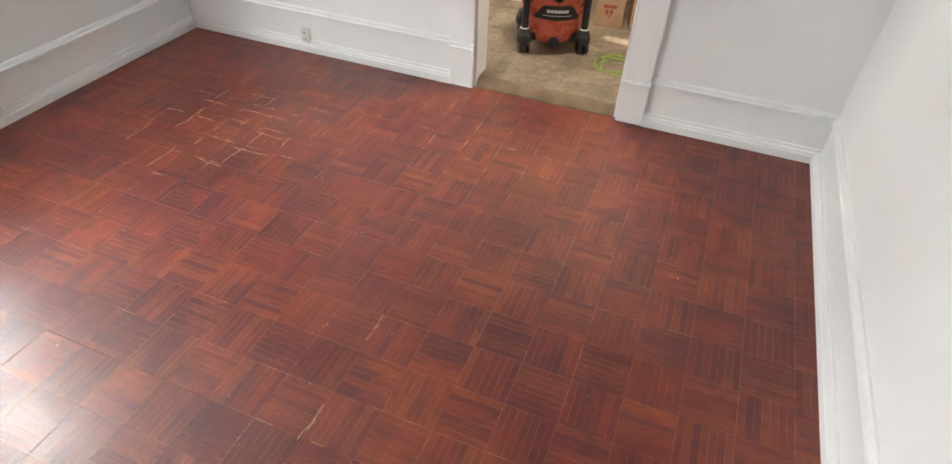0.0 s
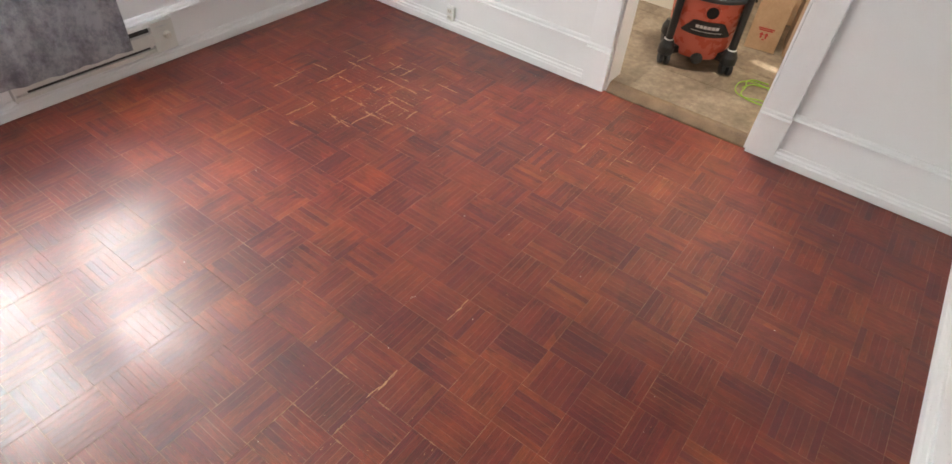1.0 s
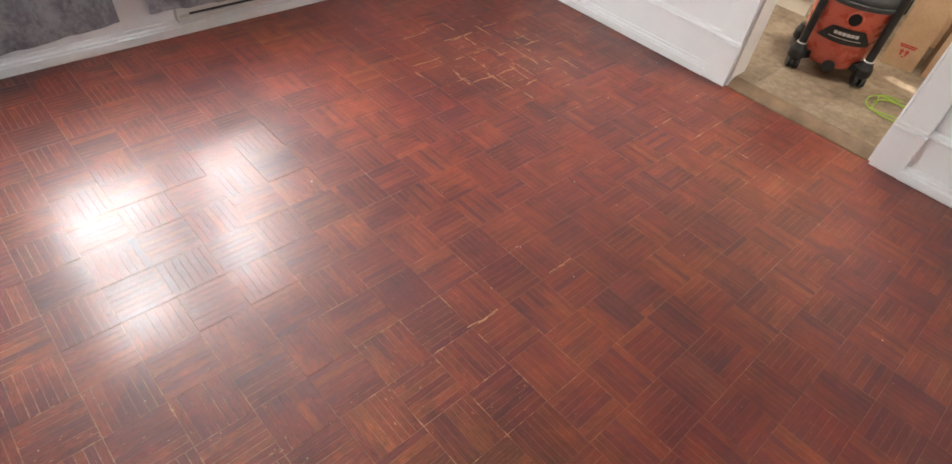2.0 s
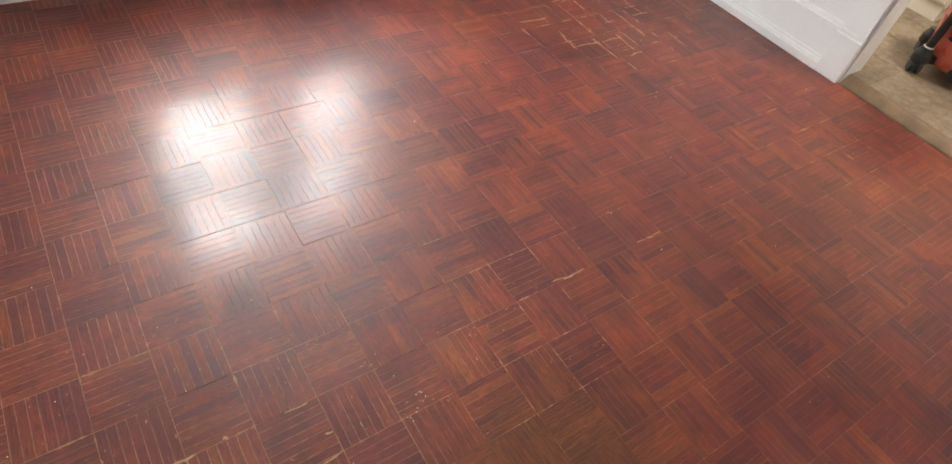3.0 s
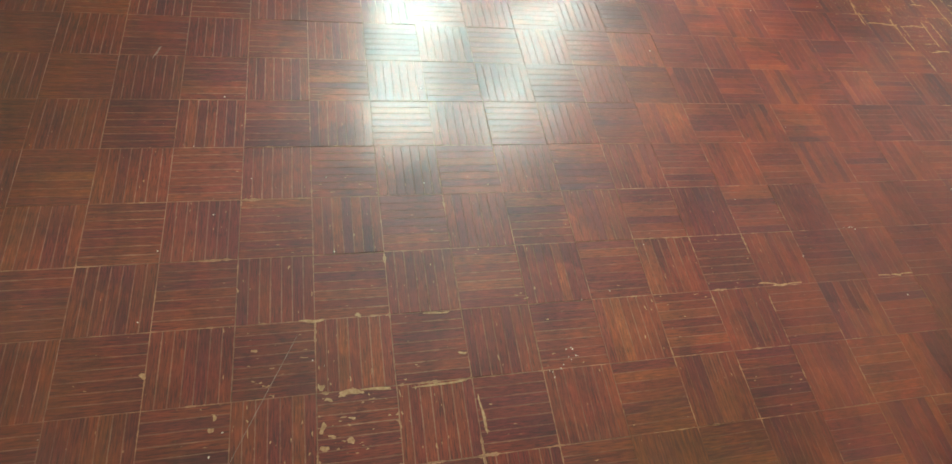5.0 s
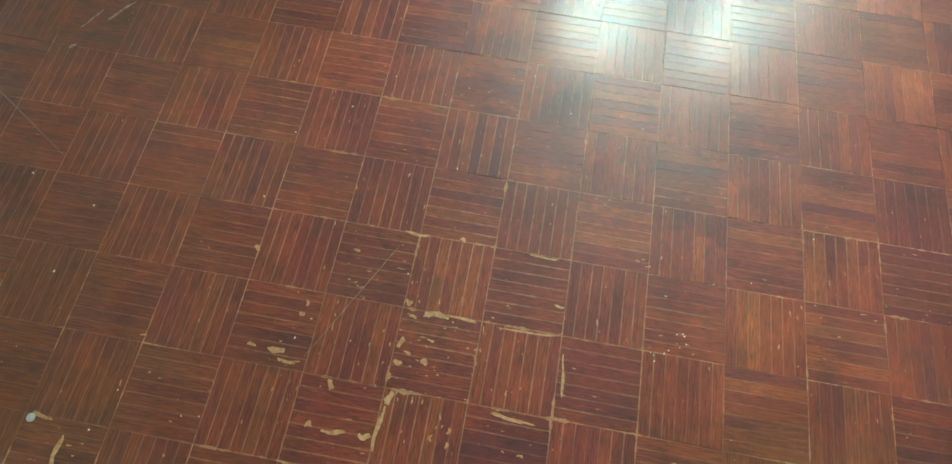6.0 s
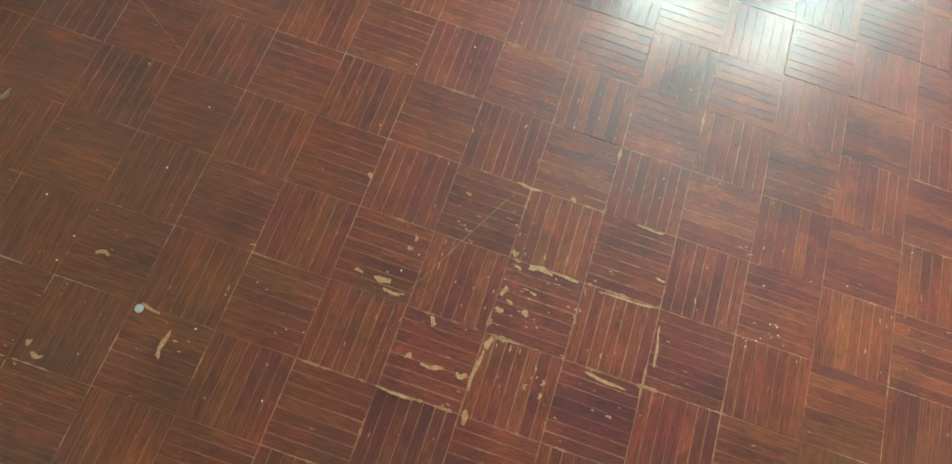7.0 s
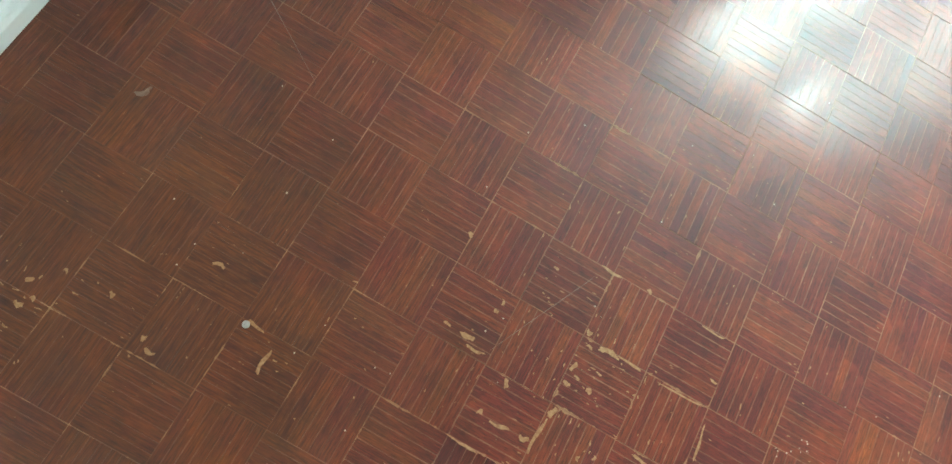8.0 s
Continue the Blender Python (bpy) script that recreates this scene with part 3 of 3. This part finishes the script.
# ---- things in the kitchen ----
def shop_vacuum():
    """A wet and dry vacuum cleaner on castors; its front looks along -x."""
    v = tagged(empty("shop_vacuum", pose(3.655, 0.100, KITCHEN_Z + 0.003, 0, 0, 22)), "orange and black wet-dry shop vacuum on castors", "vacuum cleaner")
    drum = part("drum", turned([(0.120, 0.050), (0.146, 0.058), (0.156, 0.075), (0.168, 0.178), (0.166, 0.188), (0.174, 0.198), (0.186, 0.36), (0.187, 0.372)], 48), ORANGE, v)
    smooth(drum)
    smooth(part("rim", turned([(0.190, 0.365), (0.199, 0.369), (0.201, 0.388), (0.192, 0.394)], 48), LID, v))
    smooth(part("lid", turned([(0.194, 0.392), (0.198, 0.402), (0.192, 0.43), (0.16, 0.47), (0.13, 0.49), (0.12, 0.56), (0.10, 0.585)], 48), LID, v, "dark grey domed motor lid"))
    # front plate, curved to the drum
    bm = bmesh.new()
    outer, n = [], 16
    for k in range(n + 1):
        a = radians(180 - 40 + 80 * k / n)
        f = abs(k / n - 0.5) * 2
        lo, hi = 0.192 + 0.004 * f, 0.268 - 0.062 * max(0, f - 0.60) / 0.40
        outer.append([bm.verts.new((r * math.cos(a), r * math.sin(a), z)) for r, z in ((0.168, lo), (0.182, lo), (0.186, hi), (0.168, hi))])
    for p, q in zip(outer, outer[1:]):
        for k in range(4):
            bm.faces.new((p[k], p[(k + 1) % 4], q[(k + 1) % 4], q[k]))
    bm.faces.new(outer[0][::-1])
    bm.faces.new(outer[-1])
    bmesh.ops.recalc_face_normals(bm, faces=bm.faces)
    plate = part("front_plate", bm, BLACK, v, "black name plate with plain pale blocks")
    marks = [(-18.2 + 6.1 * k, -18.2 + 6.1 * k + 5.2, 0.2335, 0.2485) for k in range(6)] + [(-24, 24, 0.2165, 0.2185)]
    for a0, a1, z0, z1 in marks:
        bm = bmesh.new()
        rows = []
        for k in range(5):
            a = radians(180 + a0 + (a1 - a0) * k / 4)
            rows.append([bm.verts.new((r * math.cos(a), r * math.sin(a), z)) for r, z in ((0.178, z0), (0.1868, z0), (0.1872, z1), (0.178, z1))])
        for p, q in zip(rows, rows[1:]):
            for k in range(4):
                bm.faces.new((p[k], p[(k + 1) % 4], q[(k + 1) % 4], q[k]))
        bm.faces.new(rows[0][::-1])
        bm.faces.new(rows[-1])
        bmesh.ops.recalc_face_normals(bm, faces=bm.faces)
        part("pale_block", bm, SILVER, plate)
    port = part("inlet_port", turned([(0.036, 0.0), (0.037, 0.010), (0.036, 0.016), (0.033, 0.018)], 32, pose(-0.172, 0, 0.318, 0, -90, 0)), ORANGE, v)
    smooth(port)
    # no real hole: a solid disc with the hole's shade as its colour
    part("inlet_hole", turned([(0.029, 0.0), (0.029, 0.0186)], 24, pose(-0.172, 0, 0.318, 0, -90, 0)), INLET_SHADE, port)
    plug = part("drain_plug", turned([(0.030, 0.0), (0.030, 0.014), (0.022, 0.022), (0.010, 0.024)], 28, pose(-0.150, 0, 0.066, 0, -90, 0)), BLACK, v)
    smooth(plug)
    # castors on arms, with wand posts standing in the front pair
    for k, (cx, cy) in enumerate(((-0.128, 0.160), (-0.128, -0.160), (0.13, 0.150), (0.13, -0.150))):
        bm = bmesh.new()
        ang = math.degrees(math.atan2(cy, cx))
        add_box(bm, 0.12, math.hypot(cx, cy) + 0.02, -0.036, 0.036, 0.060, 0.100, 0.006, pose(0, 0, 0, 0, 0, ang))
        add_turned(bm, [(0.036, 0.05), (0.042, 0.06), (0.042, 0.095), (0.032, 0.115), (0.027, 0.13)], 24, pose(cx, cy, 0))
        foot = part("castor_arm", bm, BLACK, v)
        for dy in (-0.017, 0.017):
            wheel = part("castor_wheel", turned([(0.020, -0.011), (0.031, -0.010), (0.033, 0.0), (0.031, 0.010), (0.020, 0.011)], 24, pose(cx - 0.010, cy + dy, 0.033, 90, 0, 12)), BLACK, foot)
            smooth(wheel)
        if k < 2:
            smooth(part("wand", turned([(0.0195, 0.10), (0.0195, 0.62)], 24, pose(cx, cy, 0)), BLACK, v))
            smooth(part("collar", turned([(0.0205, 0.12), (0.0235, 0.122), (0.0235, 0.133), (0.0205, 0.135)], 24, pose(cx, cy, 0)), SILVER, v))
    for s in (1, -1):
        part("lid_latch", box(-0.03, 0.03, s * 0.198 - 0.014, s * 0.198 + 0.014, 0.345, 0.42, 0.005), BLACK, v)
    return v


shop_vacuum()


def carton(name, m, w, d, h, label, ink):
    """A closed cardboard box: body, two top flaps with a slit, a tape strip and printed marks on the front (-x)."""
    c = tagged(empty(name, m), label, "box")
    bm = box(0, d, -w / 2, w / 2, 0, h - 0.004, 0.003)
    part("body", bm, CARD, c)
    for s in (1, -1):
        part("top_flap", box(0, d, min(s * 0.002, s * (w / 2 + 0.001)), max(s * 0.002, s * (w / 2 + 0.001)), h - 0.004, h, 0.001), CARD, c)
    if ink is RED_INK:
        for y in (-0.010, 0.016):
            bm = bmesh.new()
            vs = [bm.verts.new((-0.0012, y + a, b)) for a, b in ((-0.005, 0.070), (0.005, 0.070), (0.005, 0.088), (0.013, 0.088), (0.0, 0.104), (-0.013, 0.088), (-0.005, 0.088))]
            f = bm.faces.new(vs)
            e = bmesh.ops.extrude_face_region(bm, geom=[f])
            bmesh.ops.translate(bm, verts=[q for q in e["geom"] if isinstance(q, bmesh.types.BMVert)], vec=(0.0015, 0, 0))
            bmesh.ops.recalc_face_normals(bm, faces=bm.faces)
            part("printed_arrow", bm, ink, c)
        for z, wid in ((0.112, 0.075), (0.122, 0.085), (0.060, 0.012)):
            part("printed_bar", box(-0.0012, 0.001, -wid / 2, wid / 2, z, z + 0.007), ink, c)
    else:
        for z, y, wid, t in ((0.22, 0.02, 0.09, 0.018), (0.19, 0.01, 0.11, 0.010), (0.06, 0.03, 0.05, 0.035), (0.045, 0.03, 0.07, 0.006)):
            part("printed_bar", box(-0.0012, 0.001, y - wid / 2, y + wid / 2, z, z + t, 0.0004), ink, c)
    return c


carton("cardboard_box", pose(4.012, -0.152, KITCHEN_Z + 0.003, 0, 0, 9), 0.165, 0.24, 0.62, "tall brown cardboard box with red printed arrows", RED_INK)
carton("cardboard_box", pose(4.060, -0.405, KITCHEN_Z + 0.003, 0, 0, 12), 0.26, 0.22, 0.40, "brown cardboard box with green printing", GREEN_INK)
carton("cardboard_box", pose(4.52, -0.42, KITCHEN_Z + 0.003, 0, 0, 6), 0.62, 0.36, 0.85, "large brown cardboard box behind the smaller ones", GREEN_INK)


def kitchen_cabinet():
    c = tagged(empty("kitchen_cabinet", pose(4.17, 0.885, KITCHEN_Z + 0.003)), "cream painted kitchen cabinet behind the vacuum", "cabinet")
    part("body", box(0.0, 0.5, -0.45, 0.45, 0.08, 0.86, 0.003), CABINET, c)
    part("kick_board", box(-0.004, 0.48, -0.44, 0.44, 0.0, 0.08), CABINET, c)
    for y in (-0.225, 0.225):
        d = part("door", box(-0.018, -0.001, y - 0.215, y + 0.215, 0.10, 0.84, 0.004), CABINET, c)
        part("handle", turned([(0.008, 0), (0.010, 0.012), (0.016, 0.020), (0.012, 0.028)], 20, pose(-0.018, y - math.copysign(0.17, y), 0.6, 0, -90, 0)), METAL, d)
    return c


kitchen_cabinet()


def green_cord():
    cu = bpy.data.curves.new("extension_cord", "CURVE")
    cu.dimensions, cu.bevel_depth, cu.bevel_resolution, cu.resolution_u = "3D", 0.0030, 3, 6
    rng = random.Random(5)
    sp = cu.splines.new("BEZIER")
    pts = []
    for k in range(19):
        a = k * 0.80
        r = 0.115 + rng.uniform(-0.028, 0.022) - (0.03 if k % 9 > 6 else 0.0)
        pts.append((3.505 + r * 1.0 * math.cos(a) + rng.uniform(-0.01, 0.01), -0.325 + r * 0.92 * math.sin(a), KITCHEN_Z + 0.008 + 0.0006 * k + rng.uniform(0, 0.006)))
    sp.bezier_points.add(len(pts) - 1)
    for q, co in zip(sp.bezier_points, pts):
        q.co, q.handle_left_type, q.handle_right_type = co, "AUTO", "AUTO"
    cu.materials.append(LIME)
    ob = new("extension_cord", cu)
    return tagged(ob, "loosely coiled lime green extension cord on the floor", "cord")


green_cord()

# kitchen floor of square stone-look vinyl
kf = structure("kitchen_floor", box(X_DOOR + 0.050, K_FAR, K_RIGHT, K_LEFT, -0.04, KITCHEN_Z), VINYL_JOINT, "beige stone-look vinyl tile kitchen floor")
VT = 0.305
vinyl_bm = box(-VT / 2 + 0.0012, VT / 2 - 0.0012, -VT / 2 + 0.0012, VT / 2 - 0.0012, -0.001, 0.003)
vinyl_mesh = mesh_of("vinyl_tile", vinyl_bm, VINYL)
x = X_DOOR + 0.052 + VT / 2
while x < K_FAR:
    for k in range(-6, 7):
        y = 0.06 + k * VT
        if K_RIGHT + VT / 2 < y < K_LEFT - VT / 2:
            t = new("vinyl_tile", vinyl_mesh)
            t.parent = kf
            t.location = (x, y, KITCHEN_Z)
    x += VT

# ---- the parquet floor ----
parquet_floor = structure("floor", box(X_REAR - 0.02, X_DOOR + 0.02, Y_SIDE - 0.02, Y_WIN + 0.02, -0.06, -0.0018), GROUT, "worn red-brown hardwood mosaic parquet floor")


def strip_verts(length, width):
    """One strip: a flat top with a fine chamfer; returns corner rows."""
    c = 0.00014
    hx, hy = length / 2, width / 2
    top = [(-hx + c, -hy + c, 0), (hx - c, -hy + c, 0), (hx - c, hy - c, 0), (-hx + c, hy - c, 0)]
    mid = [(-hx, -hy, -c), (hx, -hy, -c), (hx, hy, -c), (-hx, hy, -c)]
    low = [(-hx, -hy, -0.006), (hx, -hy, -0.006), (hx, hy, -0.006), (-hx, hy, -0.006)]
    return top + mid + low


STRIP_FACES = [(0, 1, 2, 3)] + [(4 + k, 4 + (k + 1) % 4, (k + 1) % 4, k) for k in range(4)] + [(8 + k, 8 + (k + 1) % 4, 4 + (k + 1) % 4, 4 + k) for k in range(4)]


def strips_mesh(name, rows, mat):
    """rows: (length, width, matrix) of strips, joined into one mesh with the grain's own coordinates."""
    vs, fs, uv = [], [], []
    for length, width, m in rows:
        o, sv = len(vs), strip_verts(length, width)
        vs += [tuple(m @ Vector(p)) for p in sv] if m is not None else sv
        for f in STRIP_FACES:
            fs.append(tuple(o + k for k in f))
            uv += [(sv[k][0], sv[k][1]) for k in f]
    me = bpy.data.meshes.new(name)
    me.from_pydata(vs, [], fs)
    layer = me.uv_layers.new(name="grain")
    layer.data.foreach_set("uv", [c for p in uv for c in p])
    me.materials.append(mat)
    me.update()
    return me


rng = random.Random(11)
GAP = 0.0002
strip_mesh = strips_mesh("strip", [(TILE - 2 * GAP, STRIP - GAP, None)], PARQUET)
far_rows = []
i0, i1 = math.floor(X_REAR / TILE), math.ceil(X_DOOR / TILE)
j0, j1 = math.floor(Y_SIDE / TILE), math.ceil(Y_WIN / TILE)
for i in range(i0, i1):
    for j in range(j0, j1):
        cx, cy = (i + 0.5) * TILE, (j + 0.5) * TILE
        turn = 90 if (i + j) % 2 else 0
        tilt = pose(cx + rng.uniform(-0.0006, 0.0006), cy + rng.uniform(-0.0006, 0.0006), rng.uniform(-0.0001, 0.0001), rng.gauss(0, 0.06), rng.gauss(0, 0.06), turn + rng.gauss(0, 0.25))
        near = -5 <= i < 15 and -7 <= j < 8
        if near:
            tile = empty("parquet_square")
            tile.parent = parquet_floor
            tile.matrix_basis = tilt
        for k in range(PER_SQUARE):
            m = pose(0, (k - (PER_SQUARE - 1) / 2) * STRIP, rng.uniform(-0.00006, 0.00006), rng.gauss(0, 0.06), rng.gauss(0, 0.03), 0)
            if near:
                s = new("strip", strip_mesh)
                s.parent = tile
                s.matrix_basis = m
            else:
                far_rows.append((TILE - 2 * GAP, STRIP - GAP, tilt @ m))
far = new("parquet_strips", strips_mesh("parquet_strips", far_rows, PARQUET_FAR))
far.parent = parquet_floor
tagged(far, "worn red-brown parquet strips further off", kind="stuff")


# ---- wear and litter on the parquet ----
BARE, _n, _l, _b = material("bare_wood", 0.7)
_v = coords(_n, _l, world_space=True)
_l.new(ramp(_n, _l, noise_tex(_n, _l, _v, 140.0, 3), [(0.3, (0.30, 0.150, 0.070)), (0.7, (0.50, 0.31, 0.160))]), _b.inputs["Base Color"])


SCUFF = mottled("pale_scuff", (0.16, 0.085, 0.06), (0.34, 0.25, 0.20), 90.0, 0.6)


def ragged_patch(name, x, y, length, width, angle, mat, height=0.0004):
    """A flat flake with a torn outline, where the varnish has come off or dirt has dried on."""
    bm = bmesh.new()
    n = max(14, int(length * 500))
    ph = [rng.uniform(0, 6.28) for _ in range(3)]
    rim = []
    for k in range(n):
        a = 2 * math.pi * k / n
        r = 1 + 0.22 * math.sin(3 * a + ph[0]) + 0.16 * math.sin(5 * a + ph[1]) + rng.uniform(-0.20, 0.20)
        px, py = math.copysign(abs(math.cos(a)) ** 0.7, math.cos(a)), math.copysign(abs(math.sin(a)) ** 0.8, math.sin(a))
        rim.append((0.5 * length * px * (1 + 0.3 * (r - 1)), 0.5 * width * py * r + 0.25 * width * math.sin(2.6 * px + ph[2])))
    lo = [bm.verts.new((px, py, -0.0006)) for px, py in rim]
    hi = [bm.verts.new((px, py, height)) for px, py in rim]
    for k in range(n):
        bm.faces.new((lo[k], lo[(k + 1) % n], hi[(k + 1) % n], hi[k]))
    bm.faces.new(hi)
    ob = part(name, bm, mat, parquet_floor)
    ob.matrix_basis = pose(x, y, 0.0005, 0, 0, angle)
    return ob


# bare flakes in the trodden squares: x, y, extent along x, extent along y, in millimetres
FLAKES = [
    (9, -141, 13, 11), (64, -157, 48, 10), (114, -155, 60, 5), (10, -219, 9, 22), (12, -256, 17, 9), (60, -247, 13, 11), (22, -167, 15, 6), (-212, -274, 33, 10),
    (-185, -290, 42, 6), (-260, -272, 17, 6), (-185, -200, 10, 8), (-98, -317, 9, 19), (-72, -395, 44, 7), (-118, -390, 12, 9), (-17, -393, 20, 10), (12, -321, 11, 26),
    (4, -377, 7, 75), (11, -459, 10, 26), (98, -375, 6, 11), (128, -358, 6, 11), (129, -382, 6, 11), (234, -318, 78, 6)]
MORE_FLAKES = [
    (87, 4, 12, 8), (258, -377, 12, 4), (-180, -178, 6, 11), (64, -206, 14, 4), (293, -98, 18, 5), (-308, -87, 10, 12), (-115, -56, 13, 5), (-121, -459, 70, 5),
    (26, -236, 15, 5), (252, -4, 56, 4), (243, -158, 110, 4), (315, -228, 5, 75), (-5, -1, 50, 6), (-704, -394, 26, 8), (-976, -585, 14, 9), (-965, -631, 18, 10),
    (-950, -611, 10, 8), (-837, -537, 12, 9), (-719, -593, 22, 9), (-742, -576, 10, 10), (-580, -459, 40, 6), (-530, -510, 8, 50), (-933, -540, 9, 6)]
for x, y, ex, ey in FLAKES + MORE_FLAKES:
    a, b, turn = (ex, ey, 0) if ex >= ey else (ey, ex, 90)
    ragged_patch("bare_flake", x / 1000, y / 1000, a / 1000, b / 1000, turn + rng.uniform(-6, 6), BARE)

# small flecks along the strips: middle, reach, count
for cx, cy, rx, ry, count in ((0.0, -0.22, 0.22, 0.16, 46), (-0.93, -0.60, 0.10, 0.09, 20), (-0.55, -0.45, 0.22, 0.18, 14), (0.45, -0.10, 0.30, 0.25, 12), (0.1, 0.25, 0.35, 0.25, 16)):
    for _ in range(count):
        x, y = rng.gauss(cx, rx * 0.6), rng.gauss(cy, ry * 0.6)
        turn = 90 if (math.floor(x / TILE) + math.floor(y / TILE)) % 2 else 0
        size = rng.uniform(0.003, 0.006) + 0.012 * rng.random() ** 4
        ragged_patch("bare_flake", x, y, size, rng.uniform(0.0014, 0.0032), turn + rng.uniform(-14, 14), BARE)

# joints worn bare towards the far corner: start and end, in squares
STREAKS = [
    (12.15, 8.36, 13.09, 8.36), (13.03, 6.67, 13.91, 6.67), (13.91, 6.63, 14.79, 6.63), (13.81, 6.77, 13.81, 5.77), (15.63, 7.94, 15.63, 6.54), (16.52, 8.4, 16.52, 7.5), (16.55, 6.65, 16.55, 5.51),
    (12.91, 9.88, 13.84, 9.88), (14.73, 10.09, 14.73, 9.54), (11.95, 8.26, 11.95, 7.65), (12.93, 7.46, 12.93, 6.56), (14.72, 9.03, 14.72, 8.33), (15.8, 9.2, 16.39, 9.2), (16.13, 7.5, 17.01, 7.5),
    (14.8, 7.48, 15.29, 7.48), (14.24, 5.73, 14.83, 5.73), (15.61, 9.39, 15.61, 8.59), (14.03, 9.08, 15.16, 9.08), (14.69, 6.78, 14.69, 5.98), (6.98, 0.03, 7.96, 0.03), (9.15, 0.06, 9.93, 0.06)]
for ax, ay, bx, by in STREAKS:
    size = (abs(bx - ax) + abs(by - ay)) * TILE
    for k in range(4):
        u = (k + rng.uniform(0.25, 0.75)) / 4
        off = rng.uniform(-0.004, 0.004)
        x, y = (ax + (bx - ax) * u) * TILE + (off if ax == bx else 0), (ay + (by - ay) * u) * TILE + (off if ay == by else 0)
        if rng.random() < 0.92:
            ragged_patch("bare_streak", x, y, size * rng.uniform(0.24, 0.40), rng.uniform(0.002, 0.0058), (0 if ay == by else 90) + rng.uniform(-7, 7), BARE)

# a pale scuff and two long scratches
for x, y, size, width, turn in ((-1.029, -0.173, 0.034, 0.012, 60), (-0.867, 0.305, 0.016, 0.006, 30), (-0.855, 0.387, 0.060, 0.004, 62), (-0.80, 0.42, 0.075, 0.005, 55), (-0.372, 0.774, 0.045, 0.004, 70)):
    ragged_patch("pale_scuff", x, y, size, width, turn, SCUFF, 0.0003)
for ax, ay, bx, by in ((-0.033, -0.027, -0.152, -0.264), (-0.992, 0.176, -0.768, 0.038)):
    ragged_patch("scratch", (ax + bx) / 2, (ay + by) / 2, math.hypot(bx - ax, by - ay), 0.0011, math.degrees(math.atan2(by - ay, bx - ax)), SCUFF, 0.0002)

nail = tagged(part("metal_disc", turned([(0.0075, 0.0), (0.0075, 0.0008), (0.006, 0.0013)], 20, pose(-0.597, -0.465, 0.0006)), METAL), "small grey metal disc lying on the parquet", "disc")


def crumbs():
    bm = bmesh.new()
    for cx, cy, spread, count in ((0.528, -0.125, 0.016, 7), (0.489, -0.174, 0.016, 5), (1.41, 0.157, 0.012, 4), (-0.55, -0.30, 0.20, 14), (0.1, -0.2, 0.45, 22), (1.6, 0.3, 0.6, 20), (2.2, 0.3, 0.5, 16)):
        for _ in range(count):
            r = rng.uniform(0.0008, 0.0021)
            m = pose(cx + rng.gauss(0, spread), cy + rng.gauss(0, spread), 0.0004 + r * 0.4, rng.uniform(0, 90), rng.uniform(0, 90), rng.uniform(0, 90)) @ Matrix.Diagonal((r * rng.uniform(0.8, 1.6), r, r * 0.7, 1))
            bmesh.ops.create_icosphere(bm, subdivisions=1, radius=1.0, matrix=m)
    return tagged(part("crumbs", bm, DUST), "pale crumbs and paint specks scattered on the parquet", "crumbs", kind="stuff")


crumbs()
